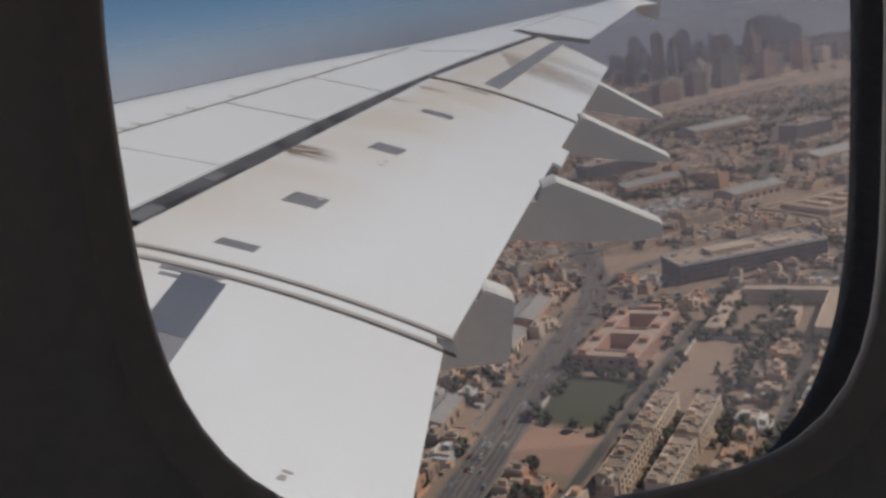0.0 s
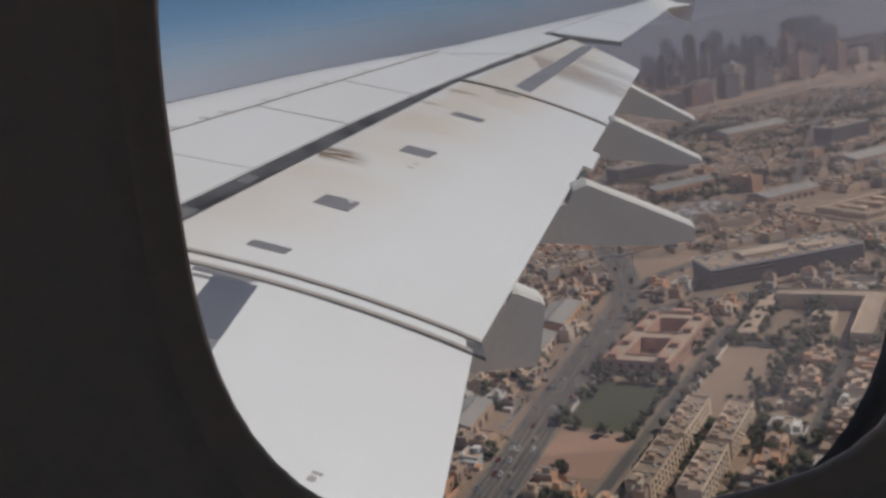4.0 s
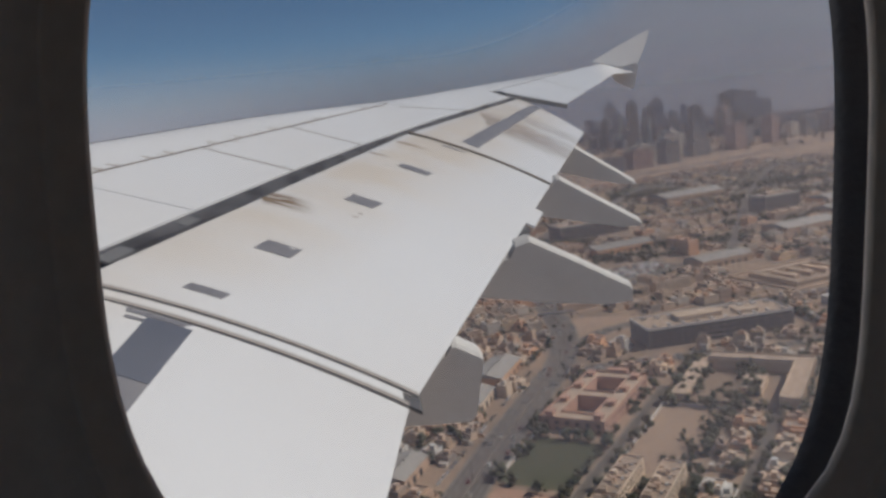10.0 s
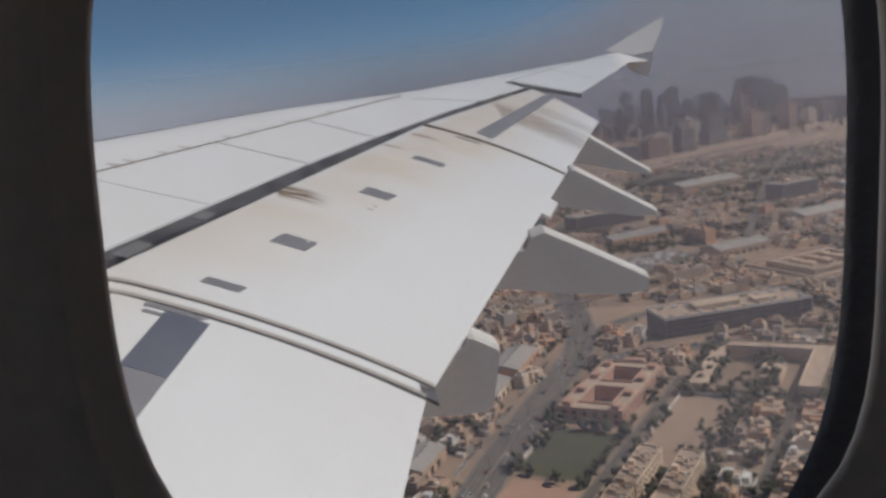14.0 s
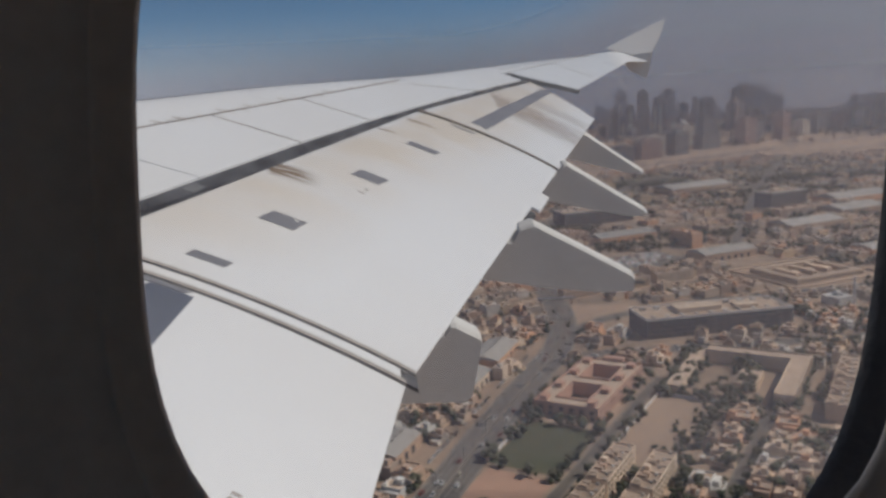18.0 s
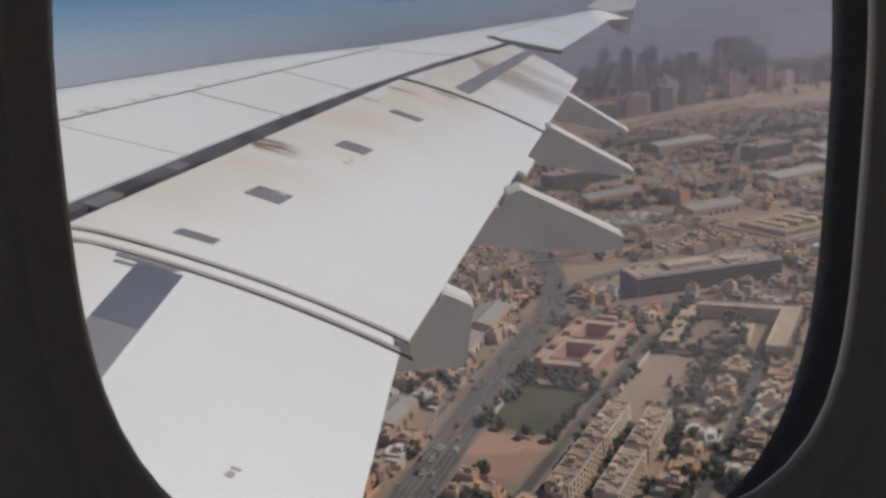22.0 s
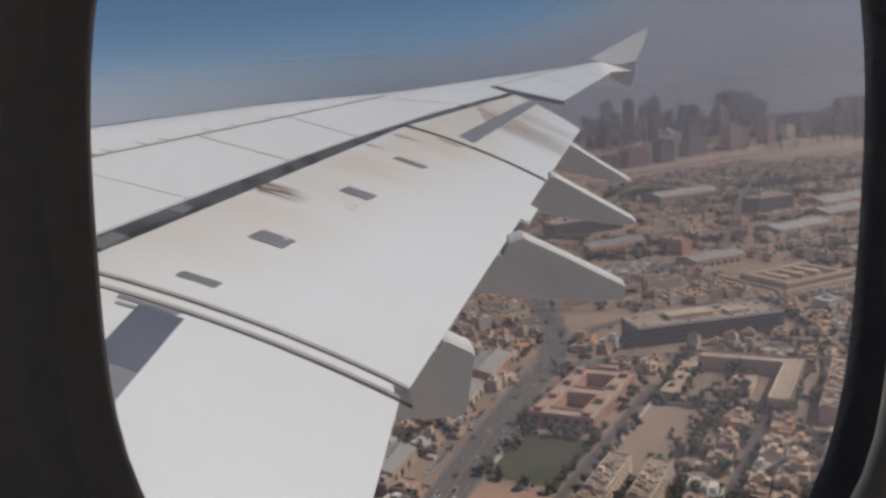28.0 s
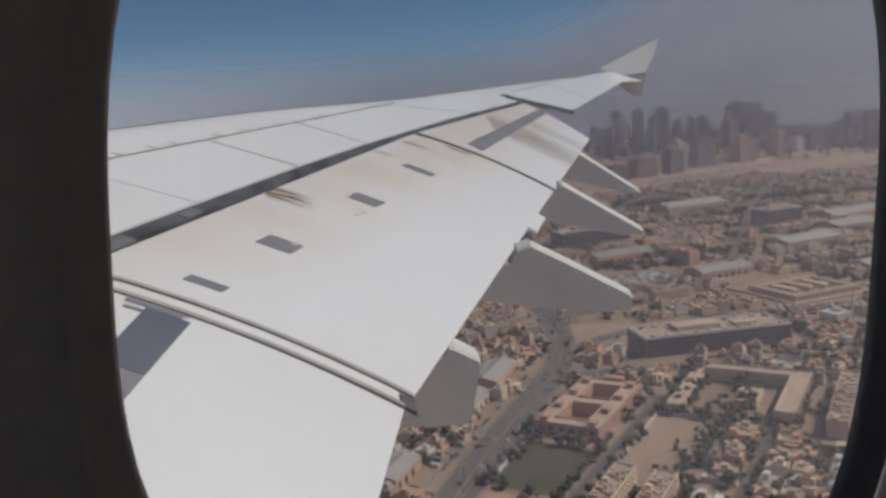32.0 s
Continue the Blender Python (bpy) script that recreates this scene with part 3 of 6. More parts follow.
M_KERB = material("concrete_kerb", (0.27, 0.235, 0.20), 0.9, second=(0.19, 0.165, 0.145), scale=0.2, fine=2)
M_LAWN = material("watered_lawn", (0.085, 0.095, 0.05), 0.95, second=(0.12, 0.115, 0.065), scale=0.08, fine=0.8, mix=0.9)
WALLS = ((0.670, 0.490, 0.353), (0.734, 0.561, 0.412), (0.594, 0.418, 0.304), (0.799, 0.632, 0.480), (0.778, 0.449, 0.274), (0.540, 0.388, 0.294), (0.778, 0.571, 0.363), (0.713, 0.530, 0.392))
M_WALL = [material("render_wall", c, 0.9, second=[k * 0.82 for k in c], scale=0.15, fine=1.2, mix=0.8, random=0.12) for c in WALLS]
M_ROOFS = [material("flat_roof_screed", c, 0.92, second=[k * 0.72 for k in c], scale=0.2, fine=1.5, mix=0.9, random=0.15) for c in ((0.518, 0.388, 0.289), (0.583, 0.444, 0.338), (0.432, 0.321, 0.245), (0.637, 0.495, 0.377))]
M_PINK = material("pink_render", (0.60, 0.36, 0.27), 0.9, second=(0.50, 0.31, 0.235), scale=0.15, fine=1.2, mix=0.8)
M_COURT = material("clay_court", (0.50, 0.31, 0.23), 0.9, second=(0.42, 0.27, 0.20), scale=0.1, fine=1.5, mix=0.8)
M_WHITE = material("white_render", (0.72, 0.70, 0.66), 0.85, second=(0.62, 0.60, 0.56), scale=0.2, fine=2)
M_GLASS = material("dark_glazing", (0.035, 0.045, 0.055), 0.2, second=(0.055, 0.065, 0.075), scale=0.1, fine=1, spec=0.5)
M_FARHOUSE = material("far_house_render", (0.45, 0.4, 0.33), 0.92, second=(0.26, 0.23, 0.20), scale=0.06, fine=0.7, mix=0.45,
                      palette=WALLS + ((0.72, 0.66, 0.58), (0.46, 0.33, 0.25), (0.34, 0.29, 0.25), (0.50, 0.42, 0.34)))
M_LEAF = material("tree_foliage", (0.075, 0.08, 0.042), 0.9, second=(0.11, 0.105, 0.065), scale=0.4, fine=4, mix=0.8, random=0.25, vary=0.3)
M_LEAFS = material("far_foliage", (0.055, 0.07, 0.03), 0.9, second=(0.08, 0.08, 0.045), scale=0.2, fine=2, mix=0.7,
                   palette=((0.055, 0.065, 0.032), (0.075, 0.08, 0.042), (0.11, 0.105, 0.06), (0.09, 0.082, 0.055)))
M_BARK = material("tree_bark", (0.16, 0.12, 0.085), 0.95, second=(0.11, 0.085, 0.06), scale=1, fine=6)
M_METAL = material("shed_roof_metal", (0.44, 0.42, 0.39), 0.6, second=(0.36, 0.33, 0.30), scale=0.1, fine=1, mix=0.8, random=0.15)
M_TOWER = [material("tower_cladding", c, 0.7, second=[k * 0.8 for k in c], scale=0.05, fine=0.5, mix=0.6, random=0.15)
           for c in ((0.20, 0.195, 0.20), (0.70, 0.61, 0.52), (0.16, 0.18, 0.21), (0.40, 0.26, 0.22), (0.78, 0.75, 0.70))]
M_TGLASS = [material("tower_glazing", c, 0.25, second=[k * 1.3 for k in c], scale=0.04, fine=0.3, spec=0.5) for c in ((0.04, 0.055, 0.07), (0.07, 0.08, 0.09), (0.10, 0.085, 0.08))]
M_CAR = [material("car_paint", c, 0.35, second=[k * 0.9 for k in c], scale=1, fine=8, spec=0.5) for c in ((0.75, 0.75, 0.74), (0.06, 0.06, 0.065), (0.35, 0.35, 0.36), (0.28, 0.05, 0.04), (0.5, 0.45, 0.36))]
M_TYRE = material("tyre_rubber", (0.03, 0.03, 0.03), 0.9, scale=3, fine=20)

rng = random.Random(11)
D1, D2 = Vector((0.50, 0.866, 0)), Vector((0.866, -0.50, 0))   # along the side streets, and across them

# ---- ground ----
v, f = boxes([(-6000, -6000, -30, 6000, 6000, 0)])
thing("ground", "dusty sand-coloured desert ground", "ground", kind="structure", data=mesh_of("ground", v, f, M_GROUND))


def slab(name, pts, z0, z1, mat, label, category, kind="structure"):
    n = len(pts)
    v = [(x, y, z0) for x, y in pts] + [(x, y, z1) for x, y in pts]
    f = [tuple(reversed(range(n))), tuple(range(n, 2 * n))] + [(i, (i + 1) % n, n + (i + 1) % n, n + i) for i in range(n)]
    me = mesh_of(name, v, f, mat)
    bm = bmesh.new()
    bm.from_mesh(me)
    bmesh.ops.recalc_face_normals(bm, faces=bm.faces)
    bm.to_mesh(me)
    bm.free()
    return thing(name, label, category, kind=kind, data=me)


def smooth_line(pts, step=12.0):
    """A rounded line through the points, as evenly stepped points."""
    pts = [Vector((x, y, 0)) for x, y in pts]
    ext = [2 * pts[0] - pts[1]] + pts + [2 * pts[-1] - pts[-2]]
    res = []
    for a, b, c, d in zip(ext, ext[1:], ext[2:], ext[3:]):
        n = max(2, int((c - b).length / step))
        for i in range(n):
            t = i / n
            res.append(0.5 * ((2 * b) + (c - a) * t + (2 * a - 5 * b + 4 * c - d) * t * t + (3 * b - a - 3 * c + d) * t ** 3))
    return res + [pts[-1]]


def ribbon(line, off, half, z0, z1):
    """Vertices and faces of a raised band that runs along the line at a sideways offset."""
    v, f = [], []
    for i, p in enumerate(line):
        q = (line[min(i + 1, len(line) - 1)] - line[max(i - 1, 0)]).normalized()
        side = Vector((q.y, -q.x, 0))
        for s in (-half, half):
            a = p + side * (off + s)
            v += [(a.x, a.y, z0), (a.x, a.y, z1)]
        if i:
            k = 4 * i
            f += [(k - 3, k - 1, k + 3, k + 1), (k - 4, k - 3, k + 1, k), (k - 1, k - 2, k + 2, k + 3)]
    return v, f


ROADS = []


def road(pts, half, label, marks=True, median=False, z=0.0, mat=None):
    line = smooth_line(pts)
    ROADS.append((line, half + 3))
    v, f = ribbon(line, 0, half, 0, 0.12 + z)
    ob = thing("road", label, "road", kind="structure", data=mesh_of("road", v, f, mat or M_ASPHALT))
    for off in (-half - 0.5, half + 0.5):
        v, f = ribbon(line, off, 0.45, 0, 0.25 + z)
        part("kerb", mesh_of("kerb", v, f, M_KERB), ob)
    if median:
        v, f = ribbon(line, 0, 0.7, 0.1, 0.9 + z)
        part("median", mesh_of("median", v, f, M_KERB), ob)
    if marks:
        for off in ((-half * 0.36, -half * 0.66, half * 0.36, half * 0.66, -half + 0.5, half - 0.5) if median else (0.0,)):
            v, f = ribbon(line, off, 0.11, 0.12, 0.135 + z)
            part("lane_line", mesh_of("lane_line", v, f, M_LINE), ob)
    return line


HWY = road([(-40, 320), (-5, 409), (14, 460), (58, 568), (76, 612), (90, 682), (92, 756), (84, 880), (90, 1010), (132, 1180), (260, 1420), (420, 1700)], 11, "dark asphalt dual carriageway with concrete median", median=True, z=0.01)
AVENUE = road([(84, 640), (130, 690), (210, 722), (300, 745), (380, 757), (560, 830), (900, 960)], 6, "grey asphalt avenue between villa blocks")
road([(-220, 700), (-60, 690), (88, 704)], 5, "grey asphalt side road")
CROSS = road([(66, 592), (153, 598), (283, 604), (420, 622)], 6, "grey asphalt road before the long office building")
road([(92, 800), (190, 860), (330, 960), (640, 1040), (1000, 1180)], 6, "grey asphalt district road")
road([(92, 1010), (300, 1120), (620, 1300), (1100, 1500)], 7, "grey asphalt district road", z=0.004)
road([(250, 1900), (480, 1960), (900, 2250), (1500, 2700)], 9, "pale asphalt road along the open sand", z=0.008)
road([(330, 960), (420, 1180), (560, 1500), (760, 1900)], 6, "grey asphalt district road", z=0.006)


def villa_xy(p, q):
    return D1 * p + D2 * q


STREETS = [-196 + 44 * k for k in range(-2, 7)]
for q in (-284, -152, -76, -20, 24, 68):
    a, b = villa_xy(270, q), villa_xy(590 + q * 0.35, q)
    road([(a.x, a.y), ((a.x + b.x) / 2, (a.y + b.y) / 2), (b.x, b.y)], 2.6, "narrow dusty street between walled villas", marks=False, z=-0.02, mat=M_STREET)



def block(p0, p1, q0, q1):
    """Corners of a plot between distances along and across the side streets."""
    return tuple(tuple(villa_xy(p, q)[:2]) for p, q in ((p0, q0), (p1, q0), (p1, q1), (p0, q1)))


LOT = block(408, 503, -144, -103)
HOMES = block(318, 404, -144, -103)
CAMPUS = block(506, 592, -144, -62)
PINK = block(438, 540, -210, -158)
FIELD = block(372, 434, -200, -158)
COURTS = block(322, 366, -196, -158)
ROWS = block(500, 600, -50, 44)
LONG = ((140, 612), (278, 634), (272, 695), (134, 676))
PATCH = ((98, 652), (128, 676), (205, 716), (104, 742), (96, 700))
MOSQUE = ((312, 684), (346, 688), (344, 718), (310, 714))
PLOTS = (LOT, MOSQUE, HOMES, CAMPUS, PINK, FIELD, COURTS, ROWS, LONG, PATCH)
slab("bare_lot", LOT, 0, 0.12, M_SAND, "empty walled lot of pale bare sand", "bare lot")
slab("bare_lot", PATCH, 0, 0.11, M_SAND, "empty sandy lot beside the carriageway", "bare lot")
slab("school_yard", PINK, 0, 0.08, M_SAND, "paved yard round the pink school", "yard")
slab("playing_field", FIELD, 0, 0.09, M_LAWN, "dull green school playing field", "playing field")
slab("clay_courts", COURTS, 0, 0.09, M_COURT, "reddish clay ball courts", "courts")
slab("sand_strip", ((300, 1740), (852, 2060), (1600, 2430), (2600, 3050), (2100, 3050), (1116, 2620), (442, 2030), (150, 1850)), 0, 0.05, M_SAND, "open strip of pale sand before the towers", "sand")
slab("scrub_field", ((230, 1230), (520, 1330), (1000, 1650), (820, 1950), (330, 1700)), 0, 0.04, M_SCRUB, "dry scrub field with scattered bushes", "scrub")
slab("lawn", ((150, 1500), (330, 1580), (420, 1700), (200, 1690)), 0, 0.06, M_LAWN, "watered green lawn", "lawn")


def on_road(x, y, extra=0.0):
    p = Vector((x, y, 0))
    return any((p - q).length < half + extra for line, half in ROADS for q in line[::1])


def in_quad(x, y, quad):
    c = False
    for (x0, y0), (x1, y1) in zip(quad, quad[1:] + quad[:1]):
        if (y0 > y) != (y1 > y) and x < (x1 - x0) * (y - y0) / (y1 - y0) + x0:
            c = not c
    return c


SHEDS = [(14 + 0.376 * s - 0.927 * d, 460 + 0.927 * s + 0.376 * d, 68) for s, d in ((-40, 40), (70, 38), (132, 40))]


def in_plot(x, y, pad=0.0):
    return any(in_quad(x + i, y + j, quad) for quad in PLOTS for i in (-pad, 0, pad) for j in (-pad, 0, pad))


SCHOOL = ((285, 735), (398, 775), (425, 905), (308, 860))


# ---- villas ----
def box_part(name, items, mat, parent, label=""):
    v, f = boxes(items)
    return part(name, mesh_of(name, v, f, mat), parent, label)


WIN = mesh_of("window", *boxes([(-0.8, -0.06, 0, 0.8, 0.06, 1.6)]), M_GLASS)


def villa(k):
    """A two-storey walled villa with flat roof, parapet, stair tower, windows and roof tank."""
    r = random.Random(100 + k)
    w, d, h = r.uniform(11.5, 14), r.uniform(11.5, 14.5), r.choice((4.6, 5.6, 6.2, 3.7))
    wall = M_WALL[k % len(M_WALL)] if k % 7 else M_WHITE
    ob = thing("villa", "%s flat-roofed villa with walled yard" % ("white" if k % 7 == 0 else "sand-coloured"), "villa", "villas of the district")
    a, b = w / 2, d / 2
    cut = r.uniform(0.25, 0.45) * w
    box_part("body", [(-a, -b, 0, a, b - 3, h), (-a, b - 3, 0, a - cut, b, h - 0.4)], wall, ob)
    box_part("roof", [(-a + 0.3, -b + 0.3, h, a - 0.3, b - 3.3, h + 0.12)], M_ROOFS[k % 4], ob)
    t = 0.3
    box_part("parapet", [(-a, -b, h, a, -b + t, h + 1), (-a, b - 3 - t, h, a, b - 3, h + 1), (-a, -b + t, h, -a + t, b - 3 - t, h + 1), (a - t, -b + t, h, a, b - 3 - t, h + 1)], wall, ob)
    sx, sy = r.uniform(-a + 1, a - 5), r.uniform(-b + 1, b - 8)
    box_part("stair_tower", [(sx, sy, h + 0.12, sx + 4, sy + 3.4, h + 2.9), (sx - 0.2, sy - 0.2, h + 2.9, sx + 4.2, sy + 3.6, h + 3.1)], wall, ob)
    tx = r.uniform(-a + 1, a - 2.5)
    box_part("water_tank", [(tx, b - 5.6, h + 0.12, tx + 1.7, b - 4.1, h + 1.6)], M_WHITE, ob, "white roof water tank")
    for q in range(2):
        ux, uy = r.uniform(-a + 1, a - 2), r.uniform(-b + 1, b - 6)
        if not (sx - 1.2 < ux < sx + 4.2 and sy - 1.2 < uy < sy + 3.6):
            box_part("air_conditioner", [(ux, uy, h + 0.12, ux + 1.0, uy + 0.8, h + 1.0)], M_METAL, ob)
    for z in ((0.9, 3.4) if h > 5 else (0.9,)):
        for x in (-a * 0.55, a * 0.5):
            o2 = part("window", WIN, ob)
            o2.location = (x, -b - 0.03, z)
        o2 = part("window", WIN, ob)
        o2.location, o2.rotation_euler = (a + 0.03, -b * 0.3, z), (0, 0, math.pi / 2)
    X, Y, T = a + 1.3, b + 1.9, 0.22
    box_part("yard_wall", [(-X, -Y, 0, X, -Y + T, 2.1), (-X, Y - T, 0, X, Y, 2.1), (-X, -Y + T, 0, -X + T, Y - T, 2.1), (X - T, -Y + T, 0, X, Y - T, 2.1)], wall, ob)
    box_part("carport", [(a - cut + 0.4, b - 2.8, 2.5, a - 0.2, b + 1.8, 2.65)] + [(x, y, 0, x + 0.15, y + 0.15, 2.5) for x in (a - cut + 0.5, a - 0.5) for y in (b - 2.6, b + 1.5)], M_METAL, ob)
    return ob


protos = [villa(k) for k in range(14)]
ANG = math.atan2(D1.y, D1.x)
placed = 0
spots = []
for q in [s + o2 for s in STREETS for o2 in (12.2, 32.0)] + [-88.5, -63.0]:
    for k in range(30):
        p = 270 + k * 17.2 + rng.uniform(-0.6, 0.6)
        w = villa_xy(p, q)
        x, y = w.x + rng.uniform(-0.5, 0.5), w.y + rng.uniform(-0.5, 0.5)
        if not (335 < y < 735 and -0.14 * y - 10 < x < 0.54 * y + 12):
            continue
        if on_road(x, y, 4.5) or in_plot(x, y, 8) or in_quad(x, y, SCHOOL):
            continue
        if rng.random() < 0.08:
            continue
        if any((x - a) ** 2 + (y - b) ** 2 < 29 ** 2 for a, b, _ in SHEDS):
            continue
        spots.append((x, y))
        turn = ANG + rng.choice((0, 1, 2, 3)) * math.pi / 2 + rng.uniform(-0.04, 0.04)
        sc = rng.uniform(0.74, 1.0)
        m = Matrix.Translation((x + rng.uniform(-1.2, 1.2), y + rng.uniform(-1.2, 1.2), 0)) @ Matrix.Rotation(turn, 4, "Z") @ Matrix.Diagonal((sc, sc * rng.uniform(0.9, 1.1), rng.uniform(0.85, 1.15), 1))
        if placed < len(protos):
            protos[placed].matrix_world = m
        else:
            src = protos[rng.randrange(len(protos))]
            copy_thing(src, m @ Matrix.Diagonal((1 / src.scale.x, 1 / src.scale.y, 1 / src.scale.z, 1)))
        placed += 1


# ---- trees ----
def clump(v, f, c, r, rr):
    """One irregular leaf clump: a dented icosahedron."""
    g = (1 + 5 ** 0.5) / 2
    base = [(-1, g, 0), (1, g, 0), (-1, -g, 0), (1, -g, 0), (0, -1, g), (0, 1, g), (0, -1, -g), (0, 1, -g), (g, 0, -1), (g, 0, 1), (-g, 0, -1), (-g, 0, 1)]
    tri = [(0, 11, 5), (0, 5, 1), (0, 1, 7), (0, 7, 10), (0, 10, 11), (1, 5, 9), (5, 11, 4), (11, 10, 2), (10, 7, 6), (7, 1, 8), (3, 9, 4), (3, 4, 2), (3, 2, 6), (3, 6, 8), (3, 8, 9), (4, 9, 5), (2, 4, 11), (6, 2, 10), (8, 6, 7), (9, 8, 1)]
    k = len(v)
    for x, y, z in base:
        s = r * rr.uniform(0.6, 1.25) / 1.9
        v.append((c[0] + x * s, c[1] + y * s, c[2] + z * s * 0.8))
    f += [tuple(k + i for i in t) for t in tri]


def tree(k):
    r = random.Random(500 + k)
    h, w = r.uniform(4.5, 8.5), r.uniform(2.2, 4.0)
    ob = thing("tree", "dusty dark green tree with uneven crown", "tree", "trees among the villas")
    v, f = [], []
    for z0, z1, r0, r1, dx in ((0, h * 0.45, 0.28, 0.2, 0.1), (h * 0.4, h * 0.75, 0.14, 0.07, w * 0.35), (h * 0.35, h * 0.7, 0.13, 0.06, -w * 0.4)):
        n = len(v)
        for z, q, o2 in ((z0, r0, 0), (z1, r1, dx)):
            v += [(o2 + q * math.cos(i * math.pi / 3), q * math.sin(i * math.pi / 3), z) for i in range(6)]
        f += [(n + i, n + (i + 1) % 6, n + 6 + (i + 1) % 6, n + 6 + i) for i in range(6)]
    part("trunk", mesh_of("trunk", v, f, M_BARK), ob)
    v, f = [], []
    for i in range(34):
        t, z = r.uniform(0, 6.28), r.random()
        q = w * (0.35 + 0.75 * math.sin(math.pi * (0.15 + 0.75 * z))) * r.uniform(0.2, 1.0)
        clump(v, f, (q * math.cos(t), q * math.sin(t), h * (0.42 + 0.55 * z)), r.uniform(0.5, 1.05), r)
    part("crown", mesh_of("crown", v, f, M_LEAF), ob)
    return ob


tprot = [tree(k) for k in range(8)]
count = 0
for x, y in spots:
    for _ in range(2):
        if rng.random() < 0.36 or count > 270:
            continue
        t = rng.uniform(0, 6.28)
        tx, ty = x + 11.3 * math.cos(t), y + 11.3 * math.sin(t)
        if any((tx - a) ** 2 + (ty - b) ** 2 < 95 for a, b in spots) or on_road(tx, ty, -3) or in_plot(tx, ty, 2):
            continue
        s = rng.uniform(0.7, 1.25)
        m = Matrix.Translation((tx, ty, 0)) @ Matrix.Rotation(rng.uniform(0, 6.28), 4, "Z") @ Matrix.Scale(s, 4)
        if count < len(tprot):
            tprot[count].matrix_world = m
        else:
            src = tprot[rng.randrange(len(tprot))]
            copy_thing(src, m @ Matrix.Scale(1 / src.scale.x, 4))
        count += 1


# ---- school with courtyards ----
def turned(cx, cy, deg):
    return Matrix.Translation((cx, cy, 0)) @ Matrix.Rotation(radians(deg), 4, "Z")


sch = thing("school_building", "sand-coloured school with inner courtyards and a perimeter wall", "school building", m=turned(352, 815, 22))
box_part("body", [(-42, -32, 0, 42, -23, 5), (-42, 23, 0, 42, 32, 5), (-42, -23, 0, -33, 23, 5), (33, -23, 0, 42, 23, 5)], M_WALL[1], sch)
box_part("roof", [(-41, -31, 5, 41, -24, 5.2), (-41, 24, 5, 41, 31, 5.2), (-41, -24, 5, -34, 24, 5.2), (34, -24, 5, 41, 24, 5.2)], M_ROOFS[3], sch)
for x in (-22, -2, 18):
    box_part("classroom_wing", [(x, -10, 0, x + 6, 22, 4.6), (x + 6, -2, 0, x + 12, 6, 4)], M_WALL[1], sch)
for s in (-1, 1):
    for z in (1.5,):
        for i in range(18):
            o2 = part("window", WIN, sch)
            o2.location, o2.scale = (-39 + 4.6 * i, s * 32.03, z), (1.4, 1, 1.1)
box_part("perimeter_wall", [(-56, -46, 0, 56, -45.6, 2.4), (-56, 45.6, 0, 56, 46, 2.4), (-56, -45.6, 0, -55.6, 45.6, 2.4), (55.6, -45.6, 0, 56, 45.6, 2.4)], M_WALL[3], sch)
slab("school_yard", [tuple((turned(352, 815, 22) @ Vector(p))[:2]) for p in ((-55, -45, 0), (55, -45, 0), (55, 45, 0), (-55, 45, 0))], 0, 0.07, M_SAND, "bare sandy school yard", "yard")


# ---- blocks of flats, sheds and offices ----
def flats(k, w, d, floors):
    wall = M_WALL[(k * 3 + 1) % len(M_WALL)]
    ob = thing("apartment_block", "%s apartment block with rows of windows" % ("sand-coloured", "cream", "tan")[k % 3], "apartment block", "blocks of flats")
    h = floors * 3.3 + 0.6
    a, b = w / 2, d / 2
    box_part("wall", [(-a, -b, 0, a, b, h)], wall, ob)
    box_part("roof", [(-a + 0.4, -b + 0.4, h, a - 0.4, b - 0.4, h + 0.1)], M_ROOFS[k % 4], ob)
    box_part("parapet", [(-a, -b, h, a, -b + 0.35, h + 1.1), (-a, b - 0.35, h, a, b, h + 1.1), (-a, -b + 0.35, h, -a + 0.35, b - 0.35, h + 1.1), (a - 0.35, -b + 0.35, h, a, b - 0.35, h + 1.1)], wall, ob)
    for x in (-a * 0.6, a * 0.2):
        box_part("stair_tower", [(x, -2.5, h + 0.1, x + 5, 2.5, h + 3.4)], wall, ob)
    r = random.Random(k)
    for _ in range(5):
        x, y = r.uniform(-a + 2, a - 3), r.choice((-1, 1)) * r.uniform(3.2, b - 2)
        box_part("air_conditioner", [(x, y, h + 0.1, x + 1.6, y + 1.0, h + 1.3)], M_METAL, ob)
    for i in range(floors):
        z = 1.2 + 3.3 * i
        n = int(w / 4)
        for s in (-1, 1):
            box_part("window_row", [(-a + 1.6 + 4 * j, s * b - 0.08, z, -a + 3.4 + 4 * j, s * b + 0.08, z + 1.6) for j in range(n)], M_GLASS, ob, "row of dark windows")
        n = int(d / 4)
        box_part("window_row", [(a - 0.08, -b + 1.6 + 4 * j, z, a + 0.08, -b + 3.2 + 4 * j, z + 1.6) for j in range(n)], M_GLASS, ob, "row of dark windows")
    for j in range(int(w / 8)):
        box_part("balcony_stack", [(-a + 4 + 8 * j, -b - 1.2, 3.4 + 3.3 * i, -a + 7.5 + 8 * j, -b, 4.4 + 3.3 * i) for i in range(floors - 1)], M_WHITE if k % 2 else wall, ob)
    return ob


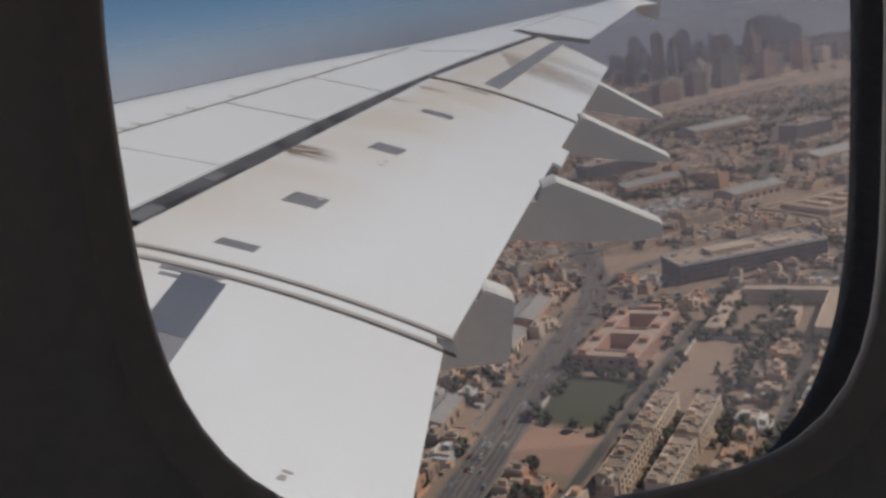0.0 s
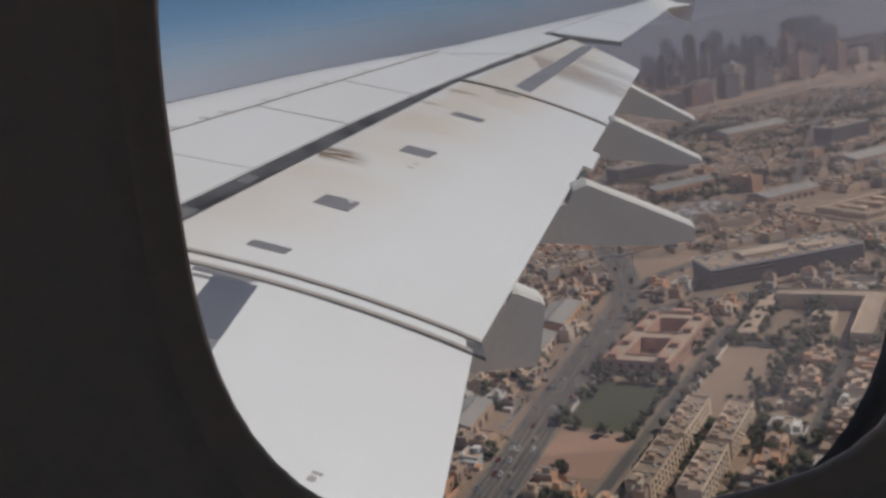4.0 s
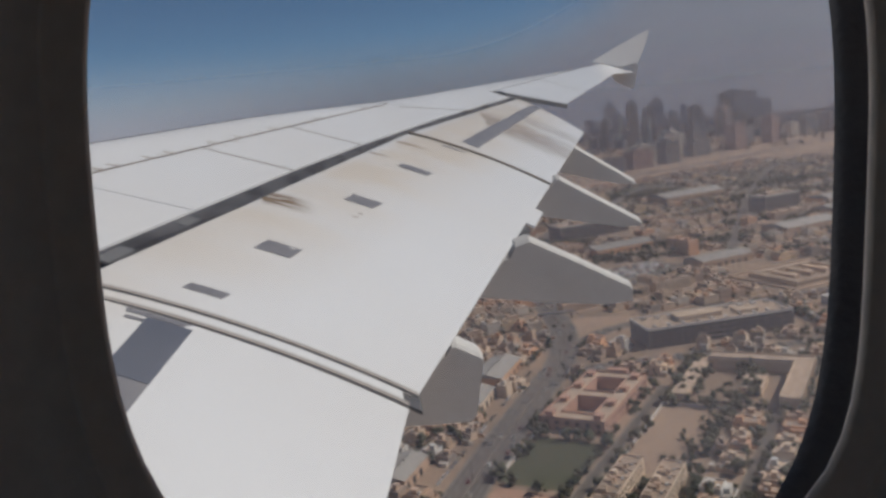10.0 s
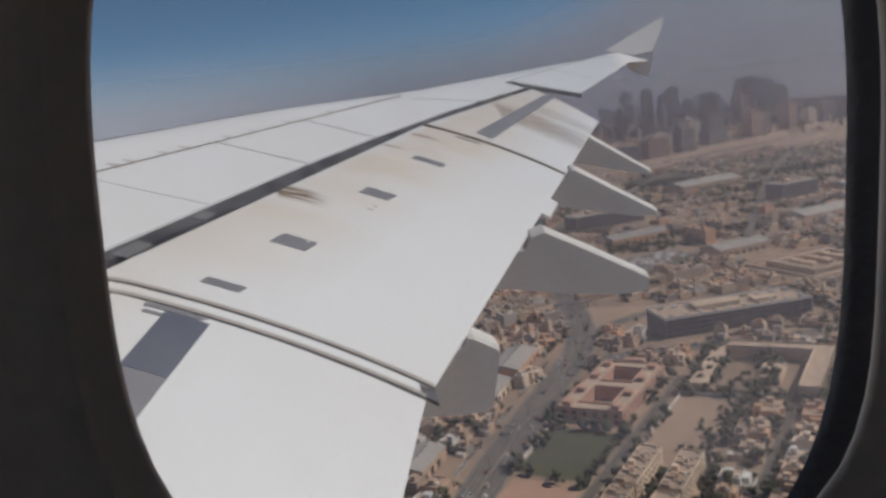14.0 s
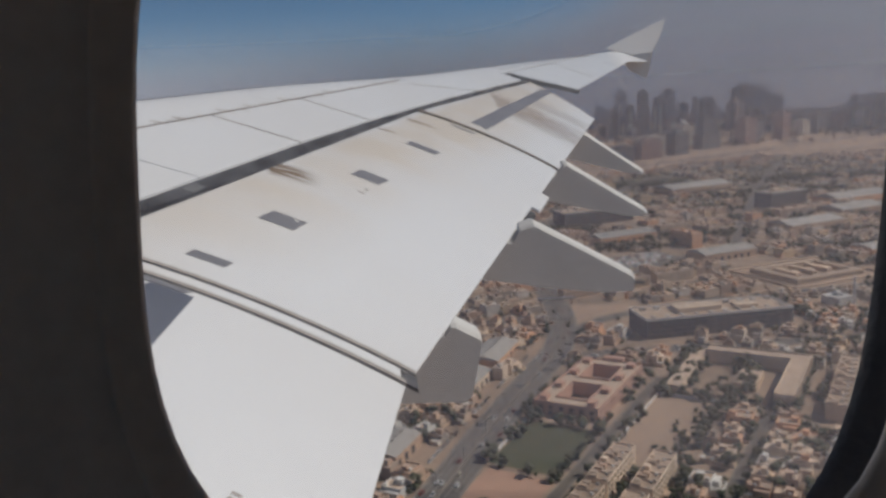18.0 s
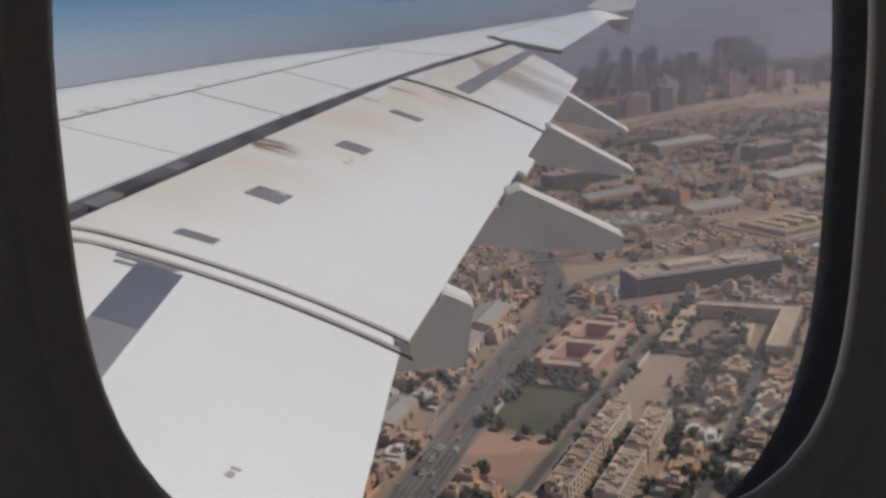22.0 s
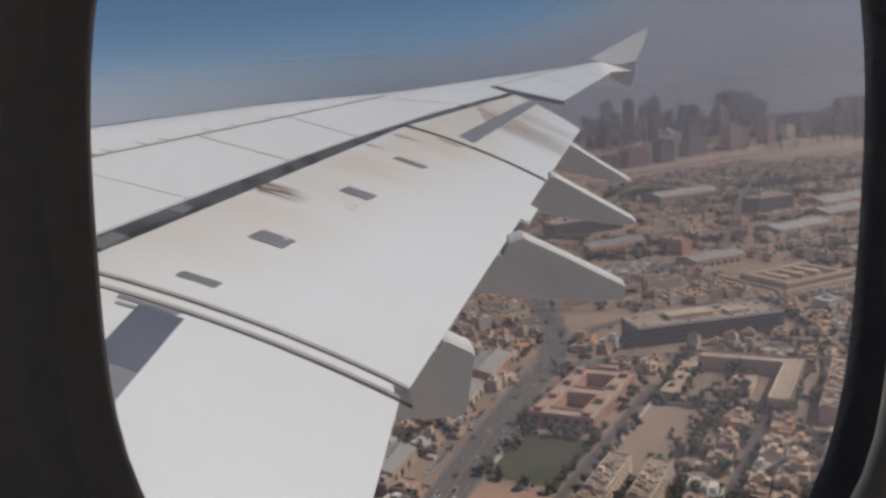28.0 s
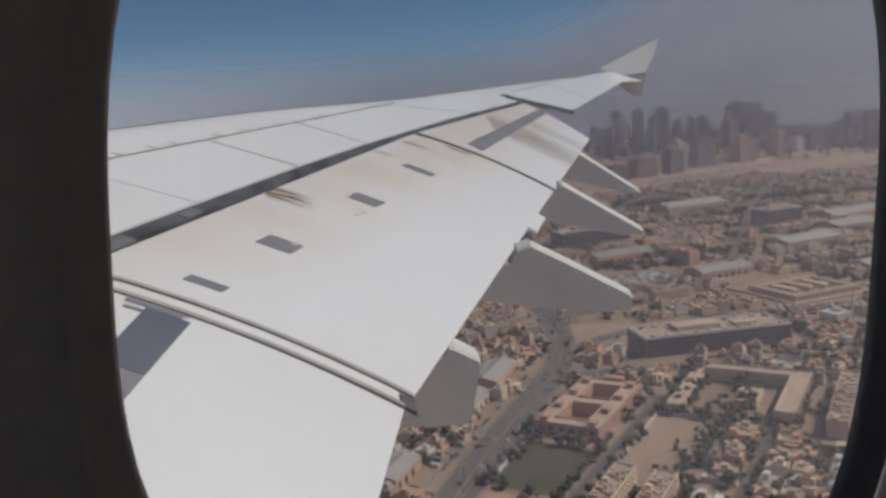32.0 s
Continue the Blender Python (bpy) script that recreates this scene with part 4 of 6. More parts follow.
def shed(k, w, d, h):
    ob = thing("warehouse", "pale metal-roofed warehouse shed", "warehouse", "sheds of the industrial strip")
    a, b = w / 2, d / 2
    box_part("wall", [(-a, -b, 0, a, b, h)], M_WALL[(k + 2) % 8], ob)
    v = [(-a - 0.4, -b - 0.4, h), (a + 0.4, -b - 0.4, h), (a + 0.4, b + 0.4, h), (-a - 0.4, b + 0.4, h), (-a - 0.4, 0, h + d * 0.12), (a + 0.4, 0, h + d * 0.12)]
    part("roof", mesh_of("roof", v, [(0, 1, 5, 4), (2, 3, 4, 5), (1, 2, 5), (3, 0, 4), (3, 2, 1, 0)], M_METAL), ob)
    for j in range(int(w / 9)):
        box_part("loading_door", [(-a + 2 + 9 * j, -b - 0.08, 0, -a + 6 + 9 * j, -b + 0.08, 4.2)], M_GLASS, ob)
    for j in range(int(w / 6)):
        box_part("roof_vent", [(-a + 2 + 6 * j, -0.6, h + d * 0.12 - 0.15, -a + 3.4 + 6 * j, 0.6, h + d * 0.12 + 0.7)], M_METAL, ob)
    return ob


def office(m, w, d, floors, label):
    ob = thing("office_building", label, "office building", m=m)
    a, b, h = w / 2, d / 2, floors * 3.8
    box_part("wall", [(-a, -b, 0, a, b, h)], M_TOWER[0], ob)
    box_part("roof", [(-a + 0.5, -b + 0.5, h, a - 0.5, b - 0.5, h + 0.15)], M_ROOFS[1], ob)
    box_part("parapet", [(-a - 0.2, -b - 0.2, h - 0.6, a + 0.2, -b + 0.5, h + 1.3), (-a - 0.2, b - 0.5, h - 0.6, a + 0.2, b + 0.2, h + 1.3), (-a - 0.2, -b + 0.5, h - 0.6, -a + 0.5, b - 0.5, h + 1.3), (a - 0.5, -b + 0.5, h - 0.6, a + 0.2, b - 0.5, h + 1.3)], M_WHITE, ob)
    box_part("plant_room", [(-a * 0.5, -b * 0.4, h + 0.15, a * 0.1, b * 0.4, h + 4), (a * 0.3, -b * 0.5, h + 0.15, a * 0.6, b * 0.1, h + 3)], M_WALL[3], ob)
    for j in range(int(w / 12)):
        x = -a + 6 + 12 * j
        box_part("roof_unit", [(x, b * 0.5, h + 0.15, x + 4.5, b * 0.5 + 3, h + 2.2), (x + 1, -b * 0.75, h + 0.15, x + 3, -b * 0.75 + 5, h + 1.5)], M_WHITE if j % 3 else M_METAL, ob)
    for i in range(floors):
        z = 1.0 + 3.8 * i
        box_part("window_band", [(-a + 0.8, -b - 0.1, z, a - 0.8, -b + 0.1, z + 1.9)], M_GLASS, ob)
        box_part("window_band", [(a - 0.1, -b + 0.8, z, a + 0.1, b - 0.8, z + 1.9)], M_GLASS, ob)
    for j in range(int(w / 7) + 1):
        box_part("pilaster", [(-a + 7 * j - 0.35, -b - 0.45, 0, -a + 7 * j + 0.35, -b + 0.02, h - 0.6)], M_TOWER[0], ob)
    for j in range(int(d / 7) + 1):
        box_part("pilaster", [(a - 0.02, -b + 7 * j - 0.35, 0, a + 0.45, -b + 7 * j + 0.35, h - 0.6)], M_WHITE, ob)
    return ob


BIG_SHEDS = ((300, 915, 70, 34, 8, 22, 0), (385, 990, 64, 40, 9, 22, 1), (215, 1045, 84, 36, 8, 23, 2), (455, 1060, 90, 44, 10, 24, 0), (130, 985, 48, 30, 7, 20, 1), (340, 1150, 96, 40, 9, 21, 2), (560, 1160, 80, 46, 10, 24, 0),
             (270, 1390, 120, 50, 10, 22, 1), (610, 1260, 110, 50, 11, 25, 2), (430, 1470, 130, 54, 10, 24, 0), (470, 900, 60, 30, 8, 24, 2))
KEEP = [(x, y, w * 0.5) for x, y, w, *_ in BIG_SHEDS] + [(205, 912, 46), (175, 895, 30), (236, 932, 30)]
taken = [(352, 815, 75)]
ap = [flats(0, 48, 14, 4), flats(1, 40, 15, 5), flats(2, 32, 16, 3), flats(3, 56, 14, 4)]
n = 0
for i in range(7):
    for j in range(4):
        x, y = 95 + 62 * i + 22 * j, 905 + 27 * i + 34 * j
        if rng.random() < 0.15 or on_road(x, y, 26) or any((x - a) ** 2 + (y - b) ** 2 < (c + 24) ** 2 for a, b, c in KEEP):
            continue
        m = turned(x, y, 23 + rng.choice((0, 0, 90)) + rng.uniform(-2, 2))
        taken.append((x, y, 30))
        if n < 4:
            ap[n].matrix_world = m
        else:
            copy_thing(ap[rng.randrange(4)], m)
        n += 1
sp = [shed(k, 34 + 8 * k, 18 + 3 * k, 7) for k in range(3)]
n = 0
for x, y, dg in (*SHEDS, (-40, 770, 8), (-70, 820, 8), (-30, 860, 5), (505, 900, 22), (560, 930, 22), (470, 1000, 20), (530, 1010, 20)):
    if on_road(x, y, 9):
        continue
    m = turned(x, y, dg)
    taken.append((x, y, 22))
    if n < 3:
        sp[n].matrix_world = m
    else:
        copy_thing(sp[rng.randrange(3)], m)
    n += 1
for x, y, w, d, h, dg, k in BIG_SHEDS:
    if not on_road(x, y, 14):
        shed(k, w, d, h).matrix_world = turned(x, y, dg)
        taken.append((x, y, w * 0.45))
office(turned(205, 652, 9), 122, 38, 4, "long dark glazed office building with a pale cluttered roof")
office(turned(205, 1190, 20), 110, 36, 5, "long dark glazed office building with pale parapet")
office(turned(500, 1255, 24), 70, 34, 6, "dark glazed office block with pale pilasters")
taken += [(205, 1190, 75), (500, 1255, 55)]



def plot_pose(p, q):
    w = villa_xy(p, q)
    return Matrix.Translation((w.x, w.y, 0)) @ Matrix.Rotation(ANG, 4, "Z")


def ring_boxes(x0, y0, x1, y1, depth, z0, z1):
    return [(x0, y0, z0, x1, y0 + depth, z1), (x0, y1 - depth, z0, x1, y1, z1), (x0, y0 + depth, z0, x0 + depth, y1 - depth, z1), (x1 - depth, y0 + depth, z0, x1, y1 - depth, z1)]


def window_line(parent, n, x0, step, y, z, turn=False, wide=1.4):
    for i in range(n):
        o2 = part("window", WIN, parent)
        o2.location = (y, x0 + step * i, z) if turn else (x0 + step * i, y, z)
        o2.rotation_euler, o2.scale = (0, 0, math.pi / 2 if turn else 0), (wide, 1, 1.1)


def pink_school():
    ob = thing("school_building", "pink rendered school with flat roofs and two courtyards", "school building", m=plot_pose(489, -184))
    box_part("body", ring_boxes(-44, -21, 44, 21, 11, 0, 8) + [(-5, -10, 0, 6, 10, 8)], M_PINK, ob)
    box_part("roof", ring_boxes(-43.4, -20.4, 43.4, 20.4, 9.8, 8, 8.2) + [(-5, -10.6, 8, 6, 10.6, 8.2)], M_ROOFS[3], ob)
    box_part("parapet", ring_boxes(-44, -21, 44, 21, 0.6, 8, 9.3), M_PINK, ob)
    box_part("parapet", ring_boxes(-33.6, -10.6, -4.4, 10.6, 0.6, 8, 9.3), M_PINK, ob)
    box_part("parapet", ring_boxes(5.4, -10.6, 33.6, 10.6, 0.6, 8, 9.3), M_PINK, ob)
    for x in (-38, -14, 12, 36):
        for y in (-15.5, 15.5):
            box_part("roof_house", [(x - 3, y - 2.4, 8.2, x + 3, y + 2.4, 11), (x - 3.3, y - 2.7, 11, x + 3.3, y + 2.7, 11.3)], M_PINK, ob)
    box_part("entrance_tower", [(44, -7, 0, 50, 7, 10.5)], M_PINK, ob)
    for z in (1.2, 4.8):
        window_line(ob, 14, -40, 6.1, -21.03, z)
        window_line(ob, 6, -17, 6.6, 44.03, z, True)
        window_line(ob, 6, -17, 6.6, -44.03, z, True)
    return ob


def cream_school():
    ob = thing("school_building", "cream school with long classroom wings round a planted yard", "school building", m=plot_pose(549, -101))
    box_part("body", [(-40, -38, 0, 40, -26, 9), (-40, 30, 0, 40, 40, 6), (28, -26, 0, 40, 30, 9), (-18, -12, 0, 10, 2, 5)], M_WALL[1], ob)
    box_part("roof", [(-39.4, -37.4, 9, 39.4, -26.6, 9.2), (-39.4, 30.6, 6, 39.4, 39.4, 6.2), (28.6, -26.6, 9, 39.4, 29.4, 9.2), (-17.4, -11.4, 5, 9.4, 1.4, 5.2)], M_ROOFS[1], ob)
    box_part("parapet", [(-40, -38, 9, 40, -37.4, 10.2), (-40, -26.6, 9, 28, -26, 10.2), (39.4, -37.4, 9, 40, 30, 10.2), (28, -26, 9, 28.6, 30, 10.2)], M_WALL[3], ob)
    for i in range(13):
        box_part("arcade_pier", [(-39 + 6.2 * i, -39.2, 0, -38 + 6.2 * i, -38, 9.6)], M_WALL[3], ob)
    for z in (1.2, 4.2, 6.6):
        window_line(ob, 12, -35.4, 6.2, -38.03, z)
        window_line(ob, 9, -32, 7.0, 40.03, z, True)
    return ob


def row_houses(k):
    """A long terrace of flats: dark windows, party walls, roof stairs, tanks and dishes."""
    r = random.Random(60 + k)
    w, d, h = (46, 44, 40)[k], 11.5, (9.6, 9.6, 6.8)[k]
    wall = M_WALL[(1, 3, 7)[k]]
    ob = thing("terrace_block", "cream terrace of flats with cluttered flat roof", "terrace", "terraces of flats")
    a, b = w / 2, d / 2
    box_part("wall", [(-a, -b, 0, a, b, h)], wall, ob)
    box_part("roof", [(-a + 0.3, -b + 0.3, h, a - 0.3, b - 0.3, h + 0.12)], M_ROOFS[(0, 1, 3)[k]], ob)
    box_part("parapet", ring_boxes(-a, -b, a, b, 0.3, h, h + 1.1), wall, ob)
    for i in range(1, 5):
        box_part("party_wall", [(-a + w * i / 5 - 0.15, -b + 0.3, h + 0.12, -a + w * i / 5 + 0.15, b - 0.3, h + 1.2)], wall, ob)
    for i in range(5):
        x = -a + w * (i + 0.5) / 5 + r.uniform(-1, 1)
        if r.random() < 0.75:
            o2 = r.uniform(-1.6, 1.8)
            box_part("stair_tower", [(x - 1.3, o2, h + 0.12, x + 1.3, o2 + 3.0, h + 2.4), (x - 1.5, o2 - 0.2, h + 2.4, x + 1.5, o2 + 3.2, h + 2.55)], (wall, M_ROOFS[3], M_WALL[2])[(i + k) % 3], ob)
        q = r.uniform(-4.2, -2.4)
        box_part("water_tank", [(x + 2.2, q, h + 0.12, x + 3.6, q + 1.2, h + 1.4)], M_WHITE if i % 2 else M_METAL, ob, "pale roof water tank")
        if r.random() < 0.6:
            box_part("roof_shack", [(x - 4.4, 1.2 + q * 0.3, h + 0.12, x - 2.1, 4.4, h + 2.3)], M_ROOFS[(i + k) % 4], ob)
        box_part("air_conditioner", [(x - 3.4, -4.0, h + 0.12, x - 2.2, -3.1, h + 1.1)], M_METAL, ob)
    for z in [1.0 + 3.1 * i for i in range(int(h / 3.1))]:
        window_line(ob, int(w / 4.6), -a + 2.5, 4.5, -b - 0.03, z, wide=1.1)
        window_line(ob, 2, -b + 3.2, 5.0, a + 0.03, z, True, 0.8)
    return ob


def wall_run(a, b, label):
    """A free-standing boundary wall with piers between two places."""
    d = Vector((b[0] - a[0], b[1] - a[1], 0))
    n = d.length
    ob = thing("boundary_wall", label, "wall", m=Matrix.Translation((a[0], a[1], 0)) @ Matrix.Rotation(math.atan2(d.y, d.x), 4, "Z"))
    box_part("panel", [(0, -0.18, 0, n, 0.18, 2.3), (0, -0.28, 2.3, n, 0.28, 2.45)], M_WHITE, ob)
    for i in range(int(n / 12) + 1):
        box_part("pier", [(12 * i - 0.35, -0.4, 0, 12 * i + 0.35, 0.4, 2.75)], M_WALL[3], ob)
    return ob


pink_school()
cream_school()
wall_run(LOT[0], CAMPUS[1], "long white boundary wall of the sandy lot")
wall_run(LOT[1], LOT[2], "low white wall between the lot and the school")
wall_run(FIELD[0], PINK[1], "white wall along the school's side")
terr = [row_houses(k) for k in range(3)]
n = 0
TERRACES = [(villa_xy(p, q).x, villa_xy(p, q).y, math.degrees(ANG)) for q in (-40, -17, 6, 30) for p in (523, 574)]
TERRACES += [(villa_xy(p, q).x, villa_xy(p, q).y, math.degrees(ANG)) for q in (-133, -111) for p in (332, 380)]
TERRACES += [(118 + 50 * i - 11 * j, 772 + 21 * i + 25 * j, 23 + (90 if (i + 2 * j) % 5 == 4 else 0)) for i in range(3) for j in range(3)]
for x, y, dg in TERRACES:
    if on_road(x, y, 6):
        continue
    if y > 700:
        taken.append((x, y, 24))
    if n < 3:
        terr[n].matrix_world = turned(x, y, dg)
    else:
        copy_thing(terr[rng.randrange(3)], turned(x, y, dg))
    n += 1

# footbridge over the carriageway, and lamp posts along its median
fb = thing("footbridge", "pale concrete footbridge over the carriageway", "footbridge", m=turned(92, 742, 4))
box_part("deck", [(-17, -1.5, 5.6, 17, 1.5, 6.1)], M_KERB, fb)
box_part("parapet", [(-17, -1.5, 6.1, 17, -1.35, 7.3)], M_WHITE, fb)
box_part("parapet", [(-17, 1.35, 6.1, 17, 1.5, 7.3)], M_WHITE, fb)
for x in (-14.5, 14.5):
    box_part("pier", [(x - 0.5, -0.8, 0, x + 0.5, 0.8, 5.6)], M_KERB, fb)
    s = 1 if x > 0 else -1
    box_part("stair", [(min(x + s * (2.6 + 0.6 * i), x + s * (3.2 + 0.6 * i)), -1.3, 5.3 - 0.5 * i, max(x + s * (2.6 + 0.6 * i), x + s * (3.2 + 0.6 * i)), 1.3, 5.9 - 0.5 * i) for i in range(11)], M_KERB, fb)


def lamp_post():
    ob = thing("street_lamp", "grey twin-arm street lamp on the median", "street lamp", "lamps of the carriageway")
    box_part("post", [(-0.11, -0.11, 0, 0.11, 0.11, 11)], M_METAL, ob)
    for s in (-1, 1):
        arm = box_part("arm", [(min(0.11 * s, 2.2 * s), -0.06, 10.8, max(0.11 * s, 2.2 * s), 0.06, 10.95)], M_METAL, ob)
        box_part("lamp_head", [(min(1.8 * s, 2.8 * s), -0.2, 10.65, max(1.8 * s, 2.8 * s), 0.2, 10.8)], M_WHITE, arm)
    return ob


lp = lamp_post()
for i in range(2, 60, 3):
    q = (HWY[i + 1] - HWY[i - 1]).normalized()
    m = Matrix.Translation((HWY[i].x, HWY[i].y, 0.4)) @ Matrix.Rotation(math.atan2(q.y, q.x) - math.pi / 2, 4, "Z")
    if i == 2:
        lp.matrix_world = m
    else:
        copy_thing(lp, m)

# mosque among the villas
mo = thing("mosque", "white mosque with dome and slender minaret", "mosque", m=turned(330, 700, 25))
box_part("prayer_hall", [(-9, -9, 0, 9, 9, 7), (-9.3, -9.3, 7, 9.3, 9.3, 7.8)], M_WHITE, mo)
v, f = [], []
for j in range(6):
    z, r = 7.8 + 4.6 * math.sin(j * 0.3), 4.8 * math.cos(j * 0.3)
    v += [(r * math.cos(i * 0.5236), r * math.sin(i * 0.5236), z) for i in range(12)]
f = [(12 * j + i, 12 * j + (i + 1) % 12, 12 * j + 12 + (i + 1) % 12, 12 * j + 12 + i) for j in range(5) for i in range(12)] + [tuple(range(60, 72))]
part("dome", mesh_of("dome", v, f, M_WHITE, True), mo)
v, f = [], []
for z, r in ((0, 1.5), (16, 1.3), (16.2, 2.0), (17.4, 2.0), (17.6, 1.0), (23, 0.9), (27, 0.05)):
    v += [(11 + r * math.cos(i * 0.785), -8 + r * math.sin(i * 0.785), z) for i in range(8)]
f = [(8 * j + i, 8 * j + (i + 1) % 8, 8 * j + 8 + (i + 1) % 8, 8 * j + 8 + i) for j in range(6) for i in range(8)]
part("minaret", mesh_of("minaret", v, f, M_WHITE), mo)


# ---- cars ----
def car(k):
    ob = thing("car", "%s car on the road" % ("white", "black", "grey", "red", "beige")[k], "car", "cars on the roads")
    v = [(x, y, z) for y, z0, z1, w in ((-2.2, 0.45, 0.85, 0.85), (-2.0, 0.3, 0.95, 0.9), (2.0, 0.3, 0.9, 0.9), (2.2, 0.45, 0.75, 0.82)) for x, z in ((-w, z0), (w, z0), (w, z1), (-w, z1))]
    f = [(4 * j + i, 4 * j + (i + 1) % 4, 4 * j + 4 + (i + 1) % 4, 4 * j + 4 + i) for j in range(3) for i in range(4)] + [(3, 2, 1, 0), (12, 13, 14, 15)]
    part("body", mesh_of("body", v, f, M_CAR[k]), ob)
    v = [(-0.85, -1.7, 0.93), (0.85, -1.7, 0.93), (0.85, 1.0, 0.93), (-0.85, 1.0, 0.93), (-0.68, -1.2, 1.45), (0.68, -1.2, 1.45), (0.68, 0.3, 1.45), (-0.68, 0.3, 1.45)]
    part("glasshouse", mesh_of("glasshouse", v, [(0, 1, 5, 4), (1, 2, 6, 5), (2, 3, 7, 6), (3, 0, 4, 7), (4, 5, 6, 7)], M_GLASS), ob)
    box_part("roof", [(-0.66, -1.15, 1.44, 0.66, 0.26, 1.49)], M_CAR[k], ob)
    for x in (-0.92, 0.72):
        for y in (-1.4, 1.35):
            w = [(x + dx, y + 0.32 * math.cos(i * 0.785), 0.32 + 0.32 * math.sin(i * 0.785)) for dx in (0, 0.2) for i in range(8)]
            part("wheel", mesh_of("wheel", w, [tuple(range(8)), tuple(reversed(range(8, 16)))] + [(i, 8 + i, 8 + (i + 1) % 8, (i + 1) % 8) for i in range(8)], M_TYRE), ob)
    return ob


cars = [car(k) for k in range(5)]
n = 0
for line, offs, every in ((HWY, (-8.8, -5.6, -2.6, 2.6, 5.6, 8.8), 1), (AVENUE, (-2.6, 2.6), 2), (CROSS, (-5.2, -2.4, 2.4, 5.2), 1)):
    for i in range(1, min(len(line) - 1, 62), every):
        for off in offs:
            if rng.random() > (0.6 if line is CROSS else 0.26) or n > 150:
                continue
            q = (line[i + 1] - line[i - 1]).normalized()
            p = line[i] + Vector((q.y, -q.x, 0)) * off
            m = Matrix.Translation((p.x, p.y, 0.135)) @ Matrix.Rotation(math.atan2(q.y, q.x) - math.pi / 2 + (math.pi if off < 0 else 0), 4, "Z")
            if n < 5:
                cars[n].matrix_world = m
            else:
                copy_thing(cars[rng.choice((0, 0, 0, 1, 2, 2, 3, 4))], m)
            n += 1


for i in range(34):
    s, d = -70 + 6.6 * i, 17.2
    if rng.random() < 0.75:
        m = Matrix.Translation((14 + 0.376 * s - 0.927 * d, 460 + 0.927 * s + 0.376 * d, 0.0)) @ Matrix.Rotation(radians(-22 + rng.choice((0, 180))), 4, "Z")
        copy_thing(cars[rng.choice((0, 0, 1, 2, 2, 4))], m)


# ---- car park ----
YARD = ((168, 868), (262, 906), (240, 962), (146, 922))
slab("car_park", YARD, 0, 0.10, M_STREET, "dusty asphalt car park with packed rows of cars", "car park")
M_CARS = material("parked_car_paint", (0.5, 0.5, 0.5), 0.35, second=(0.3, 0.3, 0.3), scale=1, fine=8, spec=0.5, mix=0.1,
                  palette=((0.75, 0.75, 0.74), (0.7, 0.7, 0.7), (0.06, 0.06, 0.065), (0.35, 0.35, 0.36), (0.72, 0.70, 0.66), (0.20, 0.20, 0.22), (0.30, 0.07, 0.05), (0.12, 0.15, 0.22)))
v, f = [], []
for i in range(15):
    for j in range(34):
        if rng.random() < 0.14 or i % 3 == 2:
            continue
        x, y = 2.0 + 2.75 * j, 3.5 + 4.9 * i
        px, py = 168 + 0.927 * x - 0.374 * y, 868 + 0.374 * x + 0.927 * y
        if not in_quad(px, py, YARD) or on_road(px, py, 0):
            continue
        k = len(v)
        c, sn = 0.927, 0.374
        for z, hw, hl in ((0.35, 0.88, 2.15), (0.95, 0.88, 2.1), (1.0, 0.78, 1.3), (1.45, 0.66, 0.85)):
            v += [(px + c * a - sn * b, py + sn * a + c * b, z) for a, b in ((-hw, -hl), (hw, -hl), (hw, hl), (-hw, hl))]
        f += [tuple(k + 4 * q + w for w in (i2, (i2 + 1) % 4)) + tuple(k + 4 * q + 4 + w for w in ((i2 + 1) % 4, i2)) for q in range(3) for i2 in range(4)] + [(k + 12, k + 13, k + 14, k + 15)]
thing("parked_cars", "rows of parked cars, mostly white, packed in a car park", "cars", kind="stuff", data=mesh_of("parked_cars", v, f, M_CARS))
taken += [(205, 912, 44), (180, 900, 30), (232, 930, 30)]


# ---- farther districts, joined ----
def house_stuff(name, label, spots2, seed):
    r = random.Random(seed)
    v, f = [], []
    for x, y, ang, big in spots2:
        w, d, h = r.uniform(12, 17) * big, r.uniform(10.5, 15) * big, r.choice((4.5, 6.5, 7.5, 8, 10.5)) * (0.6 + 0.4 * big)
        items = [(-w / 2, -d / 2, 0, w / 2, d / 2, h), (-w / 2, d / 2, 0, w * 0.1, d / 2 + 3.5, h * 0.6), (-w * 0.3, -d * 0.2, h, -w * 0.3 + 4, d * 0.1, h + 2.8),
                 (w * 0.2, d * 0.1, h, w * 0.2 + 1.8, d * 0.1 + 1.6, h + 1.6), (-w / 2, -d / 2, h, w / 2, -d / 2 + 0.4, h + 0.9), (-w / 2, d / 2 - 0.4, h, w / 2, d / 2, h + 0.9),
                 (-w / 2 - 3, -d / 2 - 3, 0, w / 2 + 3, -d / 2 - 2.7, 2.1), (w / 2 + 2.7, -d / 2 - 2.7, 0, w / 2 + 3, d / 2 + 3, 2.1)]
        bv, bf = boxes(items)
        k = len(v)
        c, s = math.cos(ang), math.sin(ang)
        v += [(x + c * a - s * b, y + s * a + c * b, z) for a, b, z in bv]
        f += [tuple(k + i for i in q) for q in bf]
    thing(name, label, "houses", kind="stuff", data=mesh_of(name, v, f, M_FARHOUSE))


def free(x, y, pad):
    return not any((x - a) ** 2 + (y - b) ** 2 < (rr + pad) ** 2 for a, b, rr in taken)


